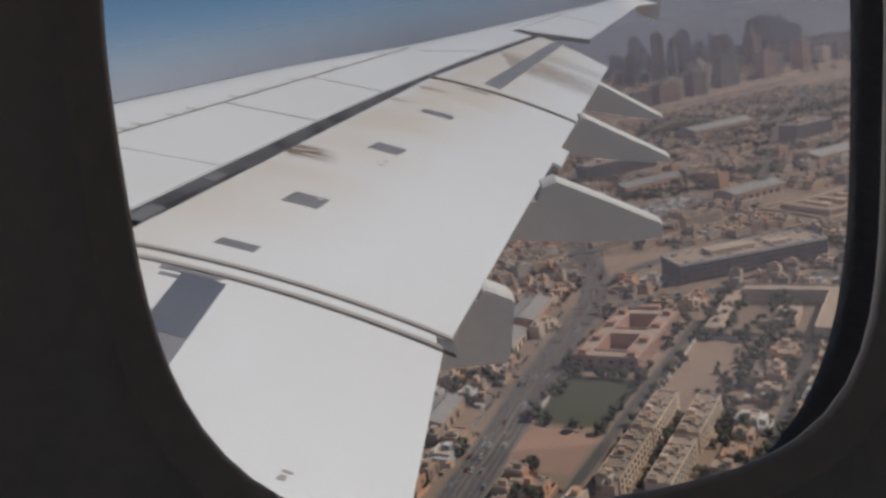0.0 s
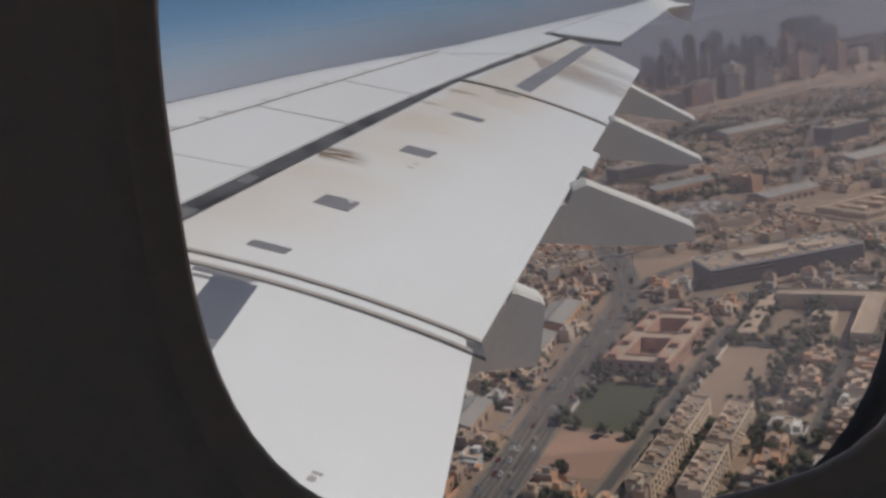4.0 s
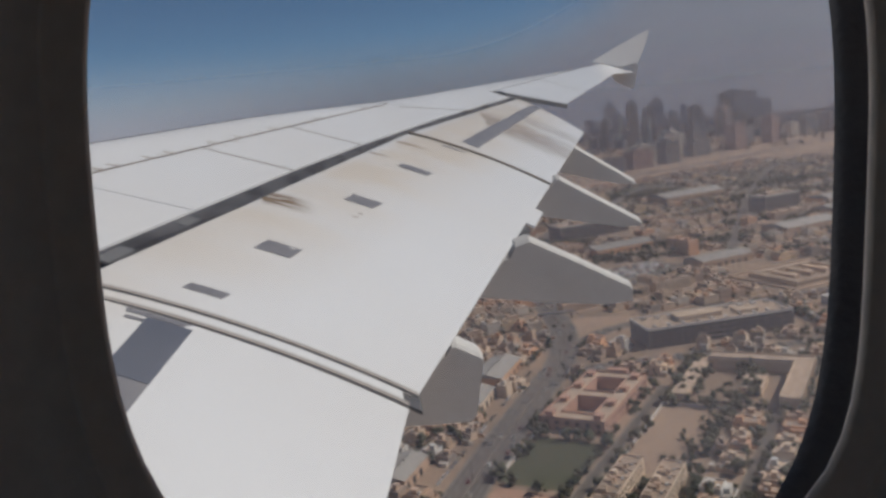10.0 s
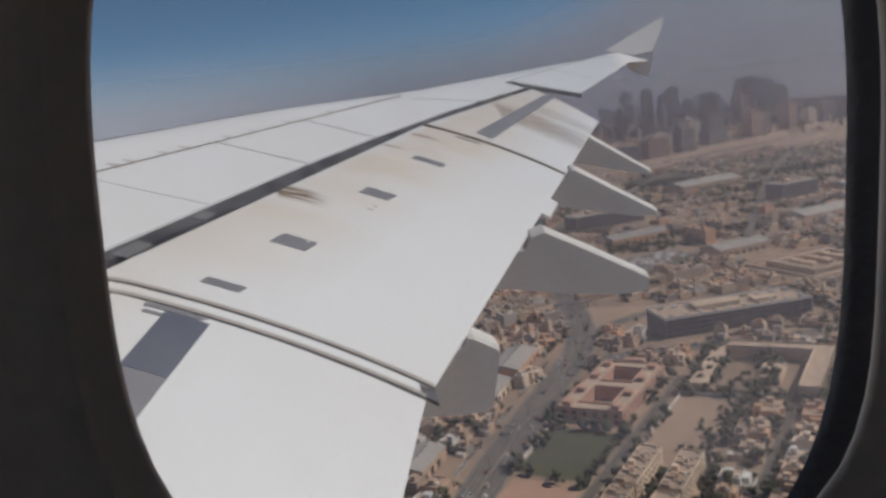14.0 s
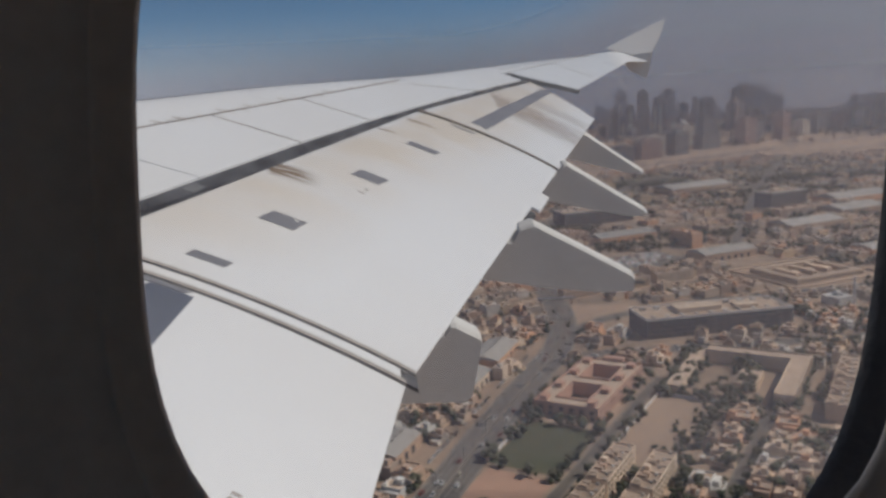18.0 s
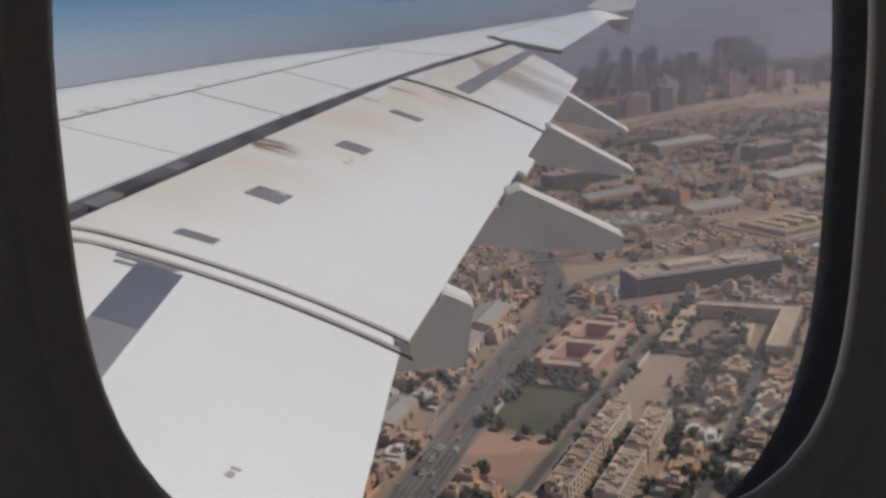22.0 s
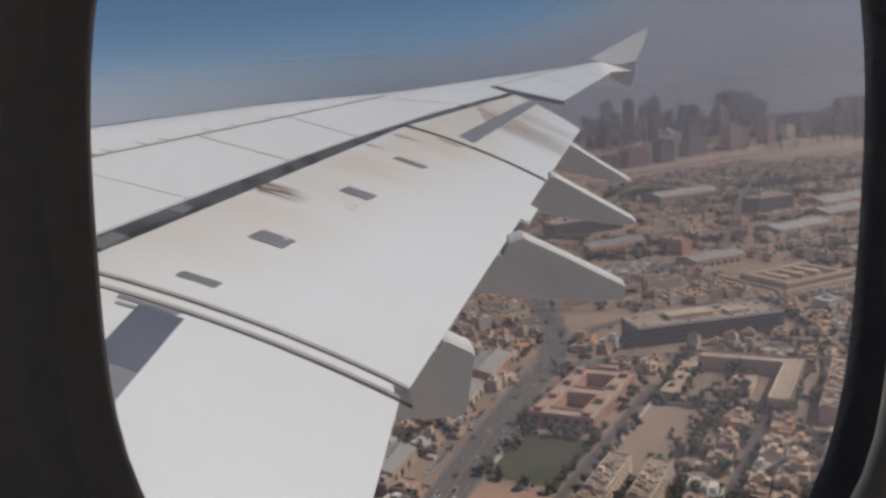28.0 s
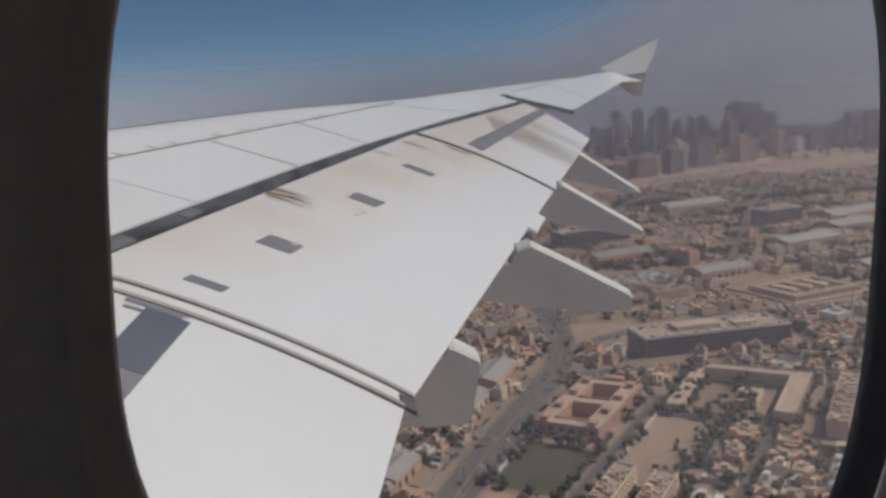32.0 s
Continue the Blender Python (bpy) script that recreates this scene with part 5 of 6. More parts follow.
GROVES = ((205, 985, 46, 16), (330, 1040, 70, 18), (150, 1120, 40, 16), (420, 930, 40, 13), (470, 1150, 70, 20), (250, 1290, 80, 24), (560, 1380, 90, 26), (120, 905, 26, 12), (390, 1240, 44, 16), (700, 1560, 120, 30), (330, 1560, 90, 26), (440, 845, 46, 12), (500, 905, 50, 13), (560, 1010, 60, 15), (610, 1110, 60, 16), (400, 760, 22, 9))
taken += [(cx + rx * o2, cy, ry * 0.7) for cx, cy, rx, ry in GROVES for o2 in (-0.8, -0.4, 0, 0.4, 0.8)]
SCRUB = ((230, 1230), (520, 1330), (1000, 1650), (820, 1950), (330, 1700))
STRIP = ((300, 1740), (852, 2060), (1600, 2430), (2600, 3050), (2100, 3050), (1116, 2620), (442, 2030), (150, 1850))
mid, tre = [], []
for band, (y0, y1, sx, sy, ang, keep) in enumerate(((690, 1010, 18.0, 19.5, 0.40, 0.97), (1010, 1330, 15.5, 23, 0.40, 0.9), (1330, 1960, 15.5, 25, 0.35, 0.84))):
    c, s = math.cos(ang), math.sin(ang)
    for i in range(-60, 90):
        for j in range(-60, 90):
            a, b = i * sx, j * sy + (6 if j % 2 else 0)
            x, y = c * a - s * b + 300 + rng.uniform(-2, 2), s * a + c * b + 1000 + rng.uniform(-2, 2)
            if not (y0 <= y < y1 and -0.14 * y < x < 0.58 * y) or in_quad(x, y, STRIP):
                continue
            if in_quad(x, y, SCRUB):
                for _ in range(2):
                    tre.append((x + rng.uniform(-12, 12), y + rng.uniform(-14, 14), rng.uniform(0.5, 1.1)))
                if rng.random() > 0.16:
                    continue
            if not free(x, y, 8) or on_road(x, y, 6) or in_plot(x, y, 9) or (y < 735 and any(abs(x - a) < 17 and abs(y - b) < 17 for a, b in spots)):
                continue
            if rng.random() < keep:
                mid.append((x, y, ang + (rng.choice((0, 1.571)) if band == 0 else 1.571 * ((i // 9 + j // 6) % 4 == 3)) + rng.uniform(-0.04, 0.04), rng.choice((0.9, 1, 1, 1, 1.1, 1.4)) if band else rng.uniform(0.8, 1.1)))
            for _ in range(2):
                if rng.random() < (0.75, 0.45, 0.4)[band]:
                    tre.append((x + rng.choice((-1, 1)) * rng.uniform(9, 12), y + rng.uniform(-12, 12), rng.uniform(0.6, 1.2)))
groves = []
for cx, cy, rx, ry in GROVES:
    groves += [(cx + rx * (rng.random() + rng.random() - 1) * 1.6, cy + ry * (rng.random() + rng.random() - 1) * 1.6, rng.uniform(0.9, 1.7)) for _ in range(int(rx * ry / 9))]
groves = [g for g in groves if not on_road(g[0], g[1], -2)]
infill = []
for i in range(-30, 40):
    for j in range(-30, 40):
        p = D1 * (i * 13.0 + 480) + D2 * (j * 12.0)
        x, y = p.x + rng.uniform(-2, 2), p.y + rng.uniform(-2, 2)
        if not (330 < y < 735 and -0.14 * y - 10 < x < 0.54 * y + 12) or on_road(x, y, 2.5) or in_quad(x, y, SCHOOL) or not free(x, y, 4):
            continue
        if in_plot(x, y, 5) or any((x - a) ** 2 + (y - b) ** 2 < 12.5 ** 2 for a, b in spots):
            continue
        if rng.random() < 0.8:
            infill.append((x, y, ANG + rng.choice((0, 1.571)) + rng.uniform(-0.05, 0.05), rng.uniform(0.45, 0.65)))
house_stuff("infill_houses", "small sand-coloured houses along the carriageway", infill, 15)
house_stuff("house_rows", "sand-coloured flat-roofed houses of farther districts", mid, 3)
far = []
for _ in range(1500):
    y = rng.uniform(2450, 4500)
    x = rng.uniform(-0.1 * y, 0.62 * y)
    if not in_quad(x, y, STRIP):
        far.append((x, y, 0.4 + rng.uniform(-0.1, 0.1), rng.choice((1.2, 1.6, 2.2))))
house_stuff("low_city_blocks", "pale low buildings between the towers", far, 4)


def tree_stuff(name, label, pts, clumps, seed):
    r = random.Random(seed)
    v, f = [], []
    for x, y, s in pts:
        for i in range(clumps):
            t = r.uniform(0, 6.28)
            q = r.uniform(0, 2.4) * s
            clump(v, f, (x + q * math.cos(t), y + q * math.sin(t), s * r.uniform(1.0, 5.2)), s * r.uniform(1.0, 1.9), r)
    thing(name, label, "trees", kind="stuff", data=mesh_of(name, v, f, M_LEAFS))


near = [(x, y, s) for x, y, s in tre if y < 1330 and not on_road(x, y, -2) and free(x, y, -6)]
shacks = []
for x, y in spots:
    for _ in range(3):
        dp, dq = rng.choice((-7.2, 7.2)) + rng.uniform(-0.8, 0.8), rng.uniform(-8.5, 8.5)
        t = Vector((x, y, 0)) + D1 * dp + D2 * dq
        if not on_road(t.x, t.y, -0.5) and not in_plot(t.x, t.y):
            shacks.append((t.x, t.y))
v, f = [], []
for x, y in shacks:
    w, d, h = rng.uniform(1.6, 4.5), rng.uniform(1.6, 3.6), rng.uniform(2.2, 3.6)
    bv, bf = boxes([(-w / 2, -d / 2, 0, w / 2, d / 2, h), (-w / 2 - 0.15, -d / 2 - 0.15, h, w / 2 + 0.15, d / 2 + 0.15, h + 0.15)])
    k = len(v)
    cs, sn = math.cos(ANG), math.sin(ANG)
    v += [(x + cs * p - sn * q, y + sn * p + cs * q, z) for p, q, z in bv]
    f += [tuple(k + i for i in q) for q in bf]
thing("yard_outbuildings", "small sand-coloured outbuildings in the yards", "outbuildings", kind="stuff", data=mesh_of("yard_outbuildings", v, f, M_FARHOUSE))
yard = []
for x, y in spots:
    for _ in range(6):
        if rng.random() < 0.8:
            dp, dq = rng.choice((-8.4, 8.4)) + rng.uniform(-0.6, 0.6), rng.uniform(-9, 9)
            if rng.random() < 0.5:
                dp, dq = rng.uniform(-8, 8), rng.choice((-9.0, 9.0)) + rng.uniform(-0.7, 0.7)
            t = Vector((x, y, 0)) + D1 * dp + D2 * dq
            if not on_road(t.x, t.y, -2.5) and not in_plot(t.x, t.y, 1):
                yard.append((t.x, t.y, rng.choice((0.4, 0.5, 0.6, 0.75, 0.9, 1.5))))
for quad, gap, share in ((LOT, 5.0, 0.45), (CAMPUS, 3.2, 0.8), (FIELD, 5.0, 0.4), (PINK, 5.5, 0.4), (COURTS, 5.5, 0.3)):
    for (x0, y0), (x1, y1) in zip(quad, quad[1:] + quad[:1]):
        n = int(math.hypot(x1 - x0, y1 - y0) / gap)
        yard += [(x0 + (x1 - x0) * i / n + rng.uniform(-1.5, 1.5), y0 + (y1 - y0) * i / n + rng.uniform(-1.5, 1.5), rng.uniform(0.6, 1.5)) for i in range(n) if rng.random() < share]
for p0, p1, q0, q1, many in ((318, 404, -144, -98, 60), (500, 600, -50, 44, 90), (438, 540, -210, -158, 26)):
    for _ in range(many):
        t = villa_xy(rng.uniform(p0, p1), rng.choice((-122, -100, -143) if p0 < 400 else (-51, -28.5, -5.5, 18, 42) if p0 > 450 else (-209, -159)) + rng.uniform(-1.5, 1.5))
        if not on_road(t.x, t.y, -2):
            yard.append((t.x, t.y, rng.choice((0.4, 0.6, 0.8, 1.2))))
for _ in range(70):                                             # garden round the cream school
    t = villa_xy(rng.uniform(508, 590), rng.choice((rng.uniform(-143, -128), rng.uniform(-118, -92))))
    yard.append((t.x, t.y, rng.uniform(0.7, 1.6)))
for _ in range(46):                                             # scrub at the lot's far corner
    t = villa_xy(rng.uniform(412, 500), -100 - abs(rng.gauss(0, 9)))
    yard.append((t.x, t.y, rng.uniform(0.3, 0.9)))
tree_stuff("yard_trees", "small dusty trees and shrubs in the yards", yard, 9, 12)
tree_stuff("garden_trees", "dark dusty garden trees between the houses", near, 8, 5)
tree_stuff("groves", "dense dark groves between the districts", groves, 6, 21)
tree_stuff("far_trees", "dark dusty trees of farther districts", [t for t in tre if t[1] >= 1330 and not on_road(t[0], t[1], -2)] +
           [(rng.uniform(-0.05, 0.6) * y, y, rng.uniform(1, 2.2)) for y in [rng.uniform(2300, 3300) for _ in range(500)]], 5, 6)
gv = []
for line, half in ROADS[1:7]:
    for i, p in enumerate(line[:70]):
        if i and rng.random() < 0.5:
            q = (p - line[i - 1]).normalized()
            t = p + Vector((q.y, -q.x, 0)) * rng.choice((-1, 1)) * (half + 2)
            if free(t.x, t.y, -6):
                gv.append((t.x, t.y, rng.uniform(0.5, 1.0)))
tree_stuff("street_trees", "dark green trees along the roads", gv, 8, 8)


# ---- airport, left behind under the tail ----
M_APRON = material("concrete_apron", (0.30, 0.265, 0.23), 0.9, second=(0.22, 0.195, 0.17), scale=0.02, fine=0.4, mix=0.9)
M_TAXI = material("taxiway_asphalt", (0.13, 0.12, 0.11), 0.9, second=(0.19, 0.17, 0.15), scale=0.02, fine=0.5, mix=0.9)
M_YELLOW = material("yellow_marking", (0.60, 0.42, 0.08), 0.8, second=(0.45, 0.32, 0.08), scale=0.3, fine=3)


def strip_slab(name, x0, x1, y0, y1, z, mat, label, category):
    return slab(name, ((x0, y0), (x1, y0), (x1, y1), (x0, y1)), 0, z, mat, label, category)


strip_slab("runway", 1350, 3000, 40, 105, 0.10, M_TAXI, "grey asphalt runway with rubber-darkened middle", "runway")
strip_slab("taxiway", 1350, 3000, 230, 275, 0.10, M_TAXI, "grey asphalt taxiway beside dusty ground", "taxiway")
strip_slab("taxiway", 1350, 3000, 330, 370, 0.10, M_TAXI, "grey asphalt taxiway along the apron", "taxiway")
strip_slab("apron", 1350, 3000, 395, 520, 0.12, M_APRON, "pale concrete parking apron", "apron")
for pts in (((1360, 252), (2100, 252), (2990, 252)), ((1360, 350), (2100, 350), (2990, 350)), ((1900, 105), (1960, 150), (2060, 225), (2120, 252)), ((2420, 105), (2360, 150), (2260, 225), (2200, 252)), ((2120, 252), (2200, 300), (2290, 350))):
    v, f = ribbon(smooth_line(pts), 0, 9 if len(pts) == 4 else 0.35, 0, 0.115 if len(pts) == 4 else 0.14)
    thing("taxi_link" if len(pts) == 4 else "taxi_line", "curved asphalt taxiway link" if len(pts) == 4 else "yellow painted taxiway centre line", "taxiway", kind="structure", data=mesh_of("taxi_link", v, f, M_TAXI if len(pts) == 4 else M_YELLOW))
    if len(pts) == 4:
        v, f = ribbon(smooth_line(pts), 0, 0.35, 0.1, 0.15)
        thing("taxi_line", "yellow painted taxiway centre line", "taxiway", kind="structure", data=mesh_of("taxi_line", v, f, M_YELLOW))


def airliner():
    """A parked twin-engined airliner: nose towards +Y."""
    ob = thing("airliner", "white twin-engined airliner parked on the apron", "airliner", "airliners on the apron")
    rings = ((-20, 0.5, 5.2), (-17, 1.0, 4.8), (-11, 1.7, 4.2), (-4, 2.0, 3.9), (12, 2.0, 3.9), (16.5, 1.5, 3.8), (18.6, 0.5, 3.5))
    v = [(r * math.cos(i * math.pi / 6), y, z + r * math.sin(i * math.pi / 6)) for y, r, z in rings for i in range(12)]
    f = [(12 * j + i, 12 * j + (i + 1) % 12, 12 * j + 12 + (i + 1) % 12, 12 * j + 12 + i) for j in range(6) for i in range(12)] + [tuple(reversed(range(12))), tuple(range(72, 84))]
    part("fuselage", mesh_of("fuselage", v, f, M_WHITE, True), ob)
    for s in (-1, 1):
        v = [(s * a, b, c) for c0, c1 in ((0, 1.0), (0.45, 1.5)) for a, b, c in ((1.5, -2.5, 3.0 + c0), (1.5, 4.0, 3.0 + c0), (17, -3.6, 3.6 + c0 * 0.3 + 0.4), (17, -5.2, 3.6 + c0 * 0.3 + 0.4))]
        part("wing", mesh_of("wing", v, [(0, 1, 2, 3), (7, 6, 5, 4), (0, 4, 5, 1), (1, 5, 6, 2), (2, 6, 7, 3), (3, 7, 4, 0)], M_FAIRING), ob)
        v = [(s * a, b, 5.4 + c) for c in (0, 0.25) for a, b in ((0.4, -18.6), (0.4, -15.4), (6.2, -18.4), (6.2, -19.6))]
        part("tailplane", mesh_of("tailplane", v, [(0, 1, 2, 3), (7, 6, 5, 4), (0, 4, 5, 1), (1, 5, 6, 2), (2, 6, 7, 3), (3, 7, 4, 0)], M_FAIRING), ob)
        v = [(s * 5.6 + 1.05 * math.cos(i * 0.7854), y, 2.2 + 1.05 * math.sin(i * 0.7854)) for y in (0.4, 4.6) for i in range(8)]
        part("engine", mesh_of("engine", v, [(i, 8 + i, 8 + (i + 1) % 8, (i + 1) % 8) for i in range(8)] + [tuple(range(8)), tuple(reversed(range(8, 16)))], M_METAL, True), ob)
        box_part("main_gear", [(s * 2.8 - 0.4, -1.6, 0, s * 2.8 + 0.4, 0.2, 1.2), (s * 2.8 - 0.12, -0.8, 1.2, s * 2.8 + 0.12, -0.5, 3.2)], M_TYRE, ob)
    v = [(x, y, z) for x in (-0.2, 0.2) for y, z in ((-19.6, 5.4), (-14.2, 5.8), (-18.4, 12.0), (-20.4, 12.0))]
    part("tail_fin", mesh_of("tail_fin", v, [(0, 1, 2, 3), (7, 6, 5, 4), (0, 4, 5, 1), (1, 5, 6, 2), (2, 6, 7, 3), (3, 7, 4, 0)], M_WHITE), ob)
    box_part("nose_gear", [(-0.3, 13.2, 0, 0.3, 14.2, 0.9), (-0.1, 13.6, 0.9, 0.1, 13.8, 2.4)], M_TYRE, ob)
    return ob


jet = airliner()
jet.matrix_world = Matrix.Translation((1640, 452, 0.12)) @ Matrix.Rotation(0.2, 4, "Z")
for x, turn in ((1760, 0.1), (1980, -0.15), (2230, 0.2), (2480, 0.0)):
    copy_thing(jet, Matrix.Translation((x, 452, 0.12)) @ Matrix.Rotation(turn, 4, "Z"))
for i in range(22):
    m = Matrix.Translation((1600 + 44 * i, 500 + 9 * (i % 3), 0.12)) @ Matrix.Rotation(rng.uniform(0, 6.28), 4, "Z")
    copy_thing(cars[(0, 0, 2, 4)[i % 4]], m)
hangar = shed(1, 150, 80, 20)
hangar.matrix_world = turned(1900, 610, 0)
for k, (x, y, w, d) in enumerate(((2080, 600, 90, 36), (1740, 600, 70, 40), (1500, 640, 80, 44), (1420, 560, 60, 30), (1380, 700, 60, 26))):
    shed(k % 3, w, d, 8).matrix_world = turned(x, y, 0)
FLYOVER = road([(1080, 40), (1090, 400), (1110, 800), (1180, 1150)], 24, "wide asphalt highway with many lanes and pale barriers", median=True, z=0.012)
for off in (-12, 12):
    v, f = ribbon(FLYOVER, off, 0.5, 0.1, 1.0)
    thing("concrete_barrier", "pale concrete barrier between the lanes", "barrier", kind="structure", data=mesh_of("concrete_barrier", v, f, M_KERB))


# ---- skyline ----
def tower(k):
    r = random.Random(900 + k)
    w, d, h = r.uniform(20, 36), r.uniform(20, 34), 100.0
    clad, glass = M_TOWER[k % 5], M_TGLASS[k % 3]
    ob = thing("tower", "%s high-rise tower in the haze" % ("grey", "sand-coloured", "dark glass", "reddish", "pale")[k % 5], "tower", "towers of the skyline")
    if k % 5 in (1, 4):
        clad, glass = glass, clad
    a, b = w / 2, d / 2
    box_part("shaft", [(-a, -b, 0, a, b, h)], glass, ob)
    box_part("podium", [(-a - 9, -b - 8, 0, a + 9, b + 8, 9)], clad, ob)
    if k % 3 != 2:
        tagged(box_part("floor_bands", [(-a - 0.3, -b - 0.3, 4.0 * i + 2, a + 0.3, b + 0.3, 4.0 * i + 3.6) for i in range(25)], clad, ob), kind="stuff")
    for s in (-1, 1):
        for t in (-1, 1):
            box_part("corner_pier", [(min(s * (a + 0.6), s * (a - 3)), min(t * (b + 0.6), t * (b - 3)), 0, max(s * (a + 0.6), s * (a - 3)), max(t * (b + 0.6), t * (b - 3)), h + 1)], clad, ob)
    step = r.uniform(0.5, 0.8)
    if k % 2:
        step = 0.35
    box_part("crown", [(-a * step, -b * step, h, a * step, b * step, h + 6), (-a * step * 0.5, -b * step * 0.5, h + 6, a * step * 0.5, b * step * 0.5, h + 10)], clad, ob)
    if k == 8:
        box_part("spire", [(-0.8, -0.8, h + 10, 0.8, 0.8, h + 26)], clad, ob)
    return ob


def slab_block(k):
    """A broad mid-rise block before the skyline: bands of windows, corner walls and roof plant."""
    ob = thing("midrise_block", "%s mid-rise block in the haze" % ("reddish brown", "dark grey", "sand-coloured")[k], "midrise block", "mid-rise blocks before the skyline")
    clad, glass = (M_TOWER[3], M_TOWER[0], M_TOWER[1])[k], M_TGLASS[k]
    box_part("wall", [(-30, -16, 0, 30, 16, 50)], glass, ob)
    for i in range(13):
        box_part("floor_band", [(-30.4, -16.4, 3.9 * i, 30.4, 16.4, 3.9 * i + (2.2 if k else 2.7))], clad, ob)
    for x in (-30.8, -11, 9, 27.8):
        box_part("pier", [(x, -16.8, 0, x + 3, 16.8, 51.5)], clad, ob)
    box_part("plant_room", [(-14, -8, 50, 12, 8, 56)], clad, ob)
    return ob


mids = [slab_block(k) for k in range(3)]
n = 0
for x, y, k, wide, high, dg in ((505, 2120, 0, 1.1, 0.9, 30), (600, 2190, 0, 0.8, 1.1, 30), (560, 2290, 1, 1.0, 0.9, 24), (720, 2330, 1, 1.3, 0.8, 36), (860, 2420, 0, 0.9, 1.4, 38),
                               (900, 2480, 1, 1.2, 1.2, 38), (1010, 2540, 0, 0.7, 1.5, 40), (1120, 2660, 2, 0.8, 0.9, 40), (1190, 2700, 1, 1.1, 1.1, 36), (430, 2080, 1, 0.9, 0.7, 20),
                               (690, 2440, 2, 0.7, 1.2, 30), (790, 2560, 1, 1.0, 1.3, 30), (1300, 2790, 0, 0.9, 1.1, 42), (1400, 2850, 2, 0.8, 1.2, 42)):
    m = turned(x, y, dg) @ Matrix.Diagonal((wide, 1.0, high, 1))
    if n < 3:
        mids[n].matrix_world = m
    else:
        copy_thing(mids[k], m @ Matrix.Diagonal((1 / mids[k].scale.x, 1 / mids[k].scale.y, 1 / mids[k].scale.z, 1)))
    n += 1

tw = [tower(k) for k in range(10)]
n = 0
for i in range(86):
    y = rng.uniform(2700, 3200) if i < 50 else rng.uniform(3200, 3900)
    x = rng.choice((rng.uniform(0.16, 0.40), rng.uniform(0.16, 0.58))) * y
    if in_quad(x, y, STRIP):
        y += 350
    tall = rng.choice((0.25, 0.3, 0.35, 0.4, 0.45, 0.55, 0.65, 0.85, 1.15)) * (1.35 if y > 3200 else 1.0)
    m = turned(x, y, rng.uniform(0, 90)) @ Matrix.Diagonal((rng.uniform(0.8, 1.9), rng.uniform(0.7, 1.4), tall * 0.9, 1))
    if n < len(tw):
        tw[n].matrix_world = m
    else:
        src = tw[rng.randrange(len(tw))]
        copy_thing(src, m @ Matrix.Diagonal((1 / src.scale.x, 1 / src.scale.y, 1 / src.scale.z, 1)))
    n += 1
# the great slab and its neighbours
for x, y, k, wide, deep, high in ((1120, 3180, 2, 2.6, 1.3, 1.5), (960, 3120, 0, 1.2, 1.1, 1.1), (700, 3000, 2, 0.9, 0.9, 1.5), (770, 3040, 2, 1.0, 1.0, 1.25), (1240, 3200, 2, 1.8, 1.0, 1.1)):
    src = tw[k]
    copy_thing(src, turned(x, y, 15) @ Matrix.Diagonal((wide / src.scale.x, deep / src.scale.y, high / src.scale.z, 1)))


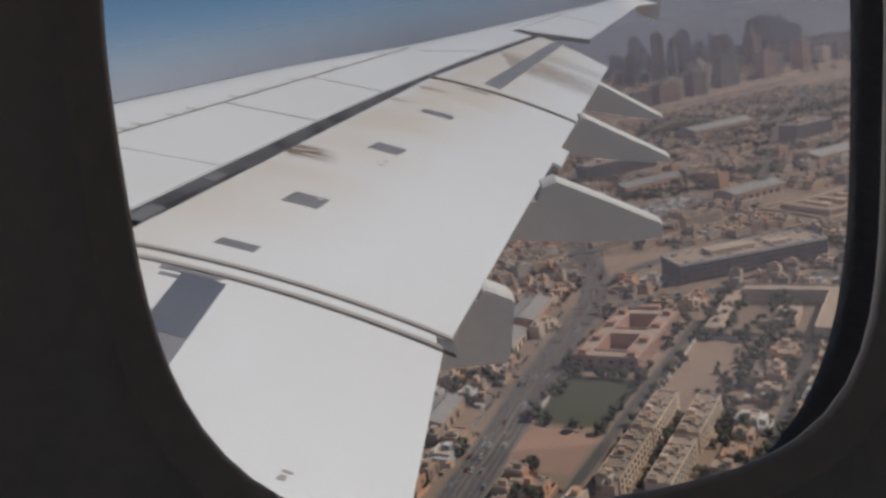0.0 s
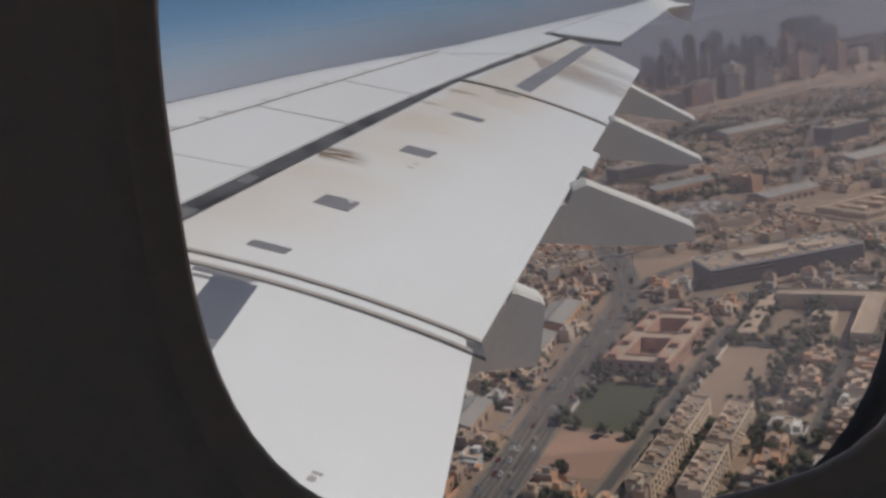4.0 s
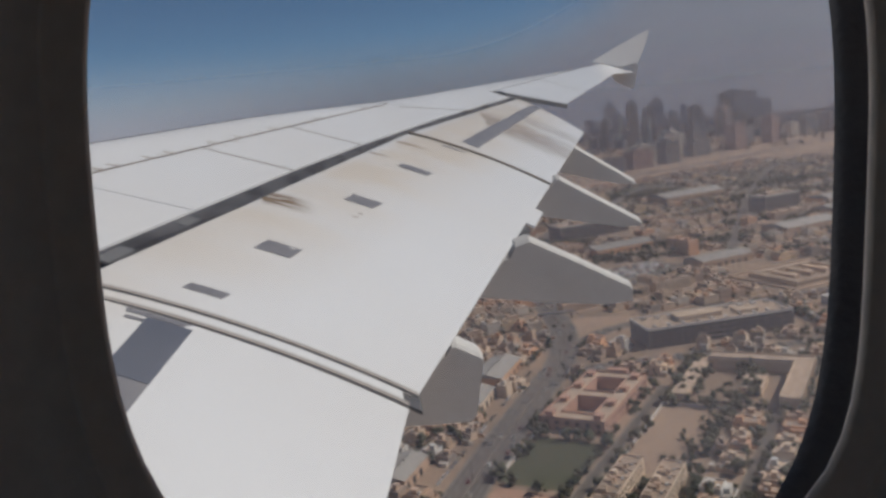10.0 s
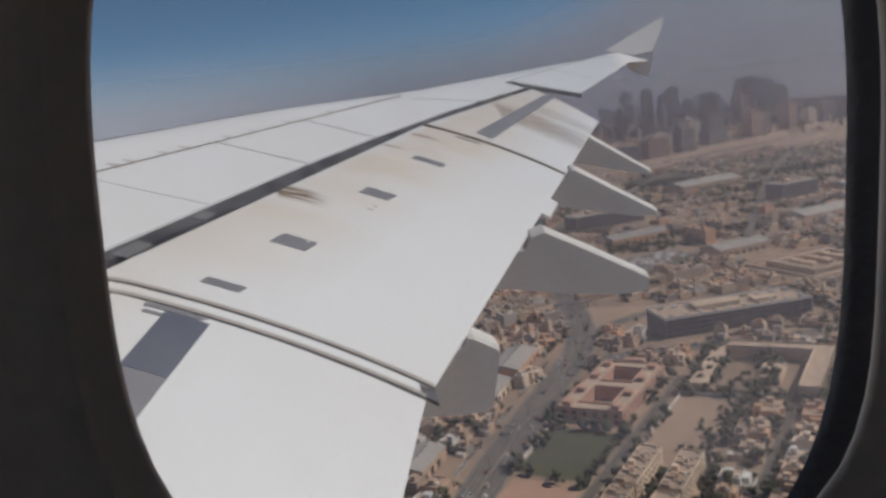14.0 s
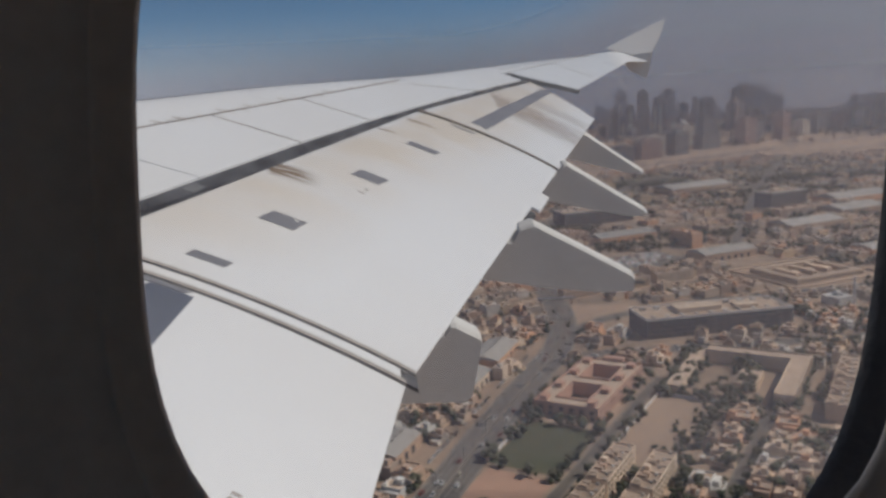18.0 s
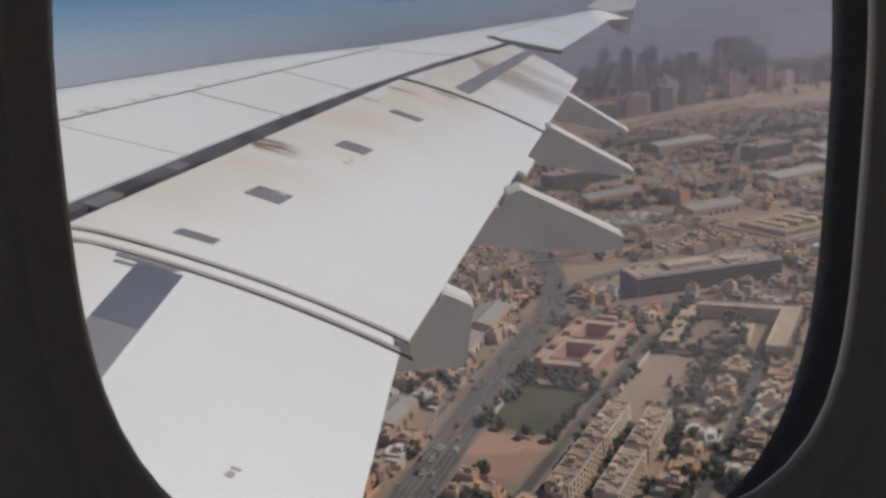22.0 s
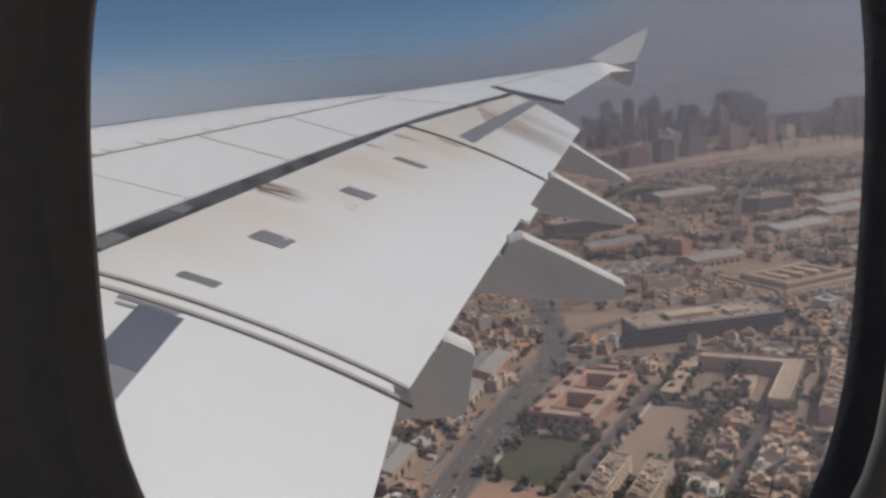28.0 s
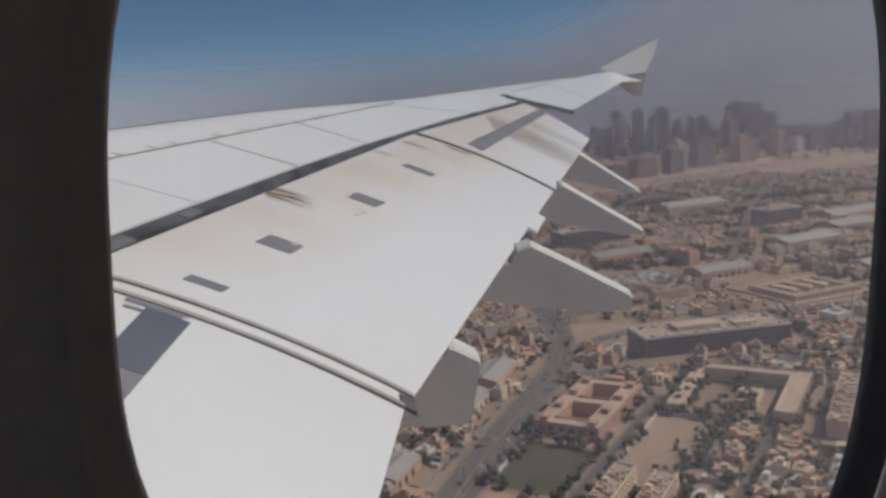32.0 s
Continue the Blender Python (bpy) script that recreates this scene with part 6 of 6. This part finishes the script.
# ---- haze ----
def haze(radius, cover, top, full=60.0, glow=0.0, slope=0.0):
    """Haze painted as an upright curved see-through sheet, thin at the ground and thinning out upwards."""
    # haze colour is painted by distance: warm on near sheets, bluish on far ones
    m, mix = sheet_material("haze_sheet", (0.88, 0.80, 0.825) if radius < 1000 else (0.77, 0.80, 0.93) if radius < 4000 else (0.73, 0.755, 0.835), cover)
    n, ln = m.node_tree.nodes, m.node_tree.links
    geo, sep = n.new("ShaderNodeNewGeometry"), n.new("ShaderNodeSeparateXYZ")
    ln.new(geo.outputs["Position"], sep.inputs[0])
    east, rise, high = n.new("ShaderNodeMath"), n.new("ShaderNodeMath"), n.new("ShaderNodeMath")   # painted haze reaches higher towards the tail side
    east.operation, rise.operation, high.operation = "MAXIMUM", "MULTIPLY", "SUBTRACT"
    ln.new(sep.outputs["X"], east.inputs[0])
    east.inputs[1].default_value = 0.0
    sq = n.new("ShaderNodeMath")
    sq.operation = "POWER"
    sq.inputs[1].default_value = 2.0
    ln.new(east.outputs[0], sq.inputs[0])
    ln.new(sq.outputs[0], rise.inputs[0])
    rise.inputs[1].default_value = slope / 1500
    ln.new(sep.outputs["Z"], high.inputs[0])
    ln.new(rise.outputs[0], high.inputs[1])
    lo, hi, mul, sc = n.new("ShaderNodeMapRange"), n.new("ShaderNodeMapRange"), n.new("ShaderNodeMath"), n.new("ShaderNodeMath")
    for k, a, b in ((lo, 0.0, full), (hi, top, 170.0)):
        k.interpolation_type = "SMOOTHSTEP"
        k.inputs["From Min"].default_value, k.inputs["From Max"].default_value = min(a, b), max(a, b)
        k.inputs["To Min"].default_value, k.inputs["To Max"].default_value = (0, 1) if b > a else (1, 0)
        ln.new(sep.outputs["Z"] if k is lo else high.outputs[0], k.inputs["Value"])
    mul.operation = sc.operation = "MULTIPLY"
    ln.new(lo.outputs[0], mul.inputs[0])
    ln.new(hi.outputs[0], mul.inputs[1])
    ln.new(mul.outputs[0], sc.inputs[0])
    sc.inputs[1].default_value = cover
    thick, thin = n.new("ShaderNodeMapRange"), n.new("ShaderNodeMath")               # cover reduced ahead, so the far sheet's glow shows through
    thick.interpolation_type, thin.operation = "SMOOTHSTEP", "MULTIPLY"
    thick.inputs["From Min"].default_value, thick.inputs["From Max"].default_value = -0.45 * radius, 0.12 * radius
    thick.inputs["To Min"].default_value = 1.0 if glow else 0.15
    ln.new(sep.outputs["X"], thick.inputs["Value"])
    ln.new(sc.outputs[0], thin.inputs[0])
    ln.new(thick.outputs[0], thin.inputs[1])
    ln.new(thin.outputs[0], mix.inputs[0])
    v, f = [], []
    for i in range(41):
        t = radians(-70 + 150 * i / 40)
        v += [(radius * math.sin(t), radius * math.cos(t), 0.0), (radius * math.sin(t), radius * math.cos(t), top + 5 + slope * radius)]
    f = [(2 * i, 2 * i + 2, 2 * i + 3, 2 * i + 1) for i in range(40)]
    # the far sheet also glows, which gives the painted haze its sky brightness
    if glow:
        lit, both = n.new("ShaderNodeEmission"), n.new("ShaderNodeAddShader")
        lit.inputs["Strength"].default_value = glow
        side, shade = n.new("ShaderNodeMapRange"), n.new("ShaderNodeMixRGB")          # glow colour painted paler ahead, darker towards the tail
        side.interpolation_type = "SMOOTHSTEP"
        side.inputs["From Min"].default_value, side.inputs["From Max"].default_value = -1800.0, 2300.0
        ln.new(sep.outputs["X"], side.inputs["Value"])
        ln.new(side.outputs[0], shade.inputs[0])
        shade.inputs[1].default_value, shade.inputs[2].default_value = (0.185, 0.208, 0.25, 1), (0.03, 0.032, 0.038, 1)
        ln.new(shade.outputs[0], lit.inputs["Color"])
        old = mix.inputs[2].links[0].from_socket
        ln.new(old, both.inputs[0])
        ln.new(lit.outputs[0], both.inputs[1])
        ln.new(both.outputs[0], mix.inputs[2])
    thing("backdrop_haze", "see-through sheet painted as pale grey haze over the city", "backdrop", kind="structure", data=mesh_of("backdrop_haze", v, f, m, True))


# nested see-through sheets that imitate the haze over city and skyline
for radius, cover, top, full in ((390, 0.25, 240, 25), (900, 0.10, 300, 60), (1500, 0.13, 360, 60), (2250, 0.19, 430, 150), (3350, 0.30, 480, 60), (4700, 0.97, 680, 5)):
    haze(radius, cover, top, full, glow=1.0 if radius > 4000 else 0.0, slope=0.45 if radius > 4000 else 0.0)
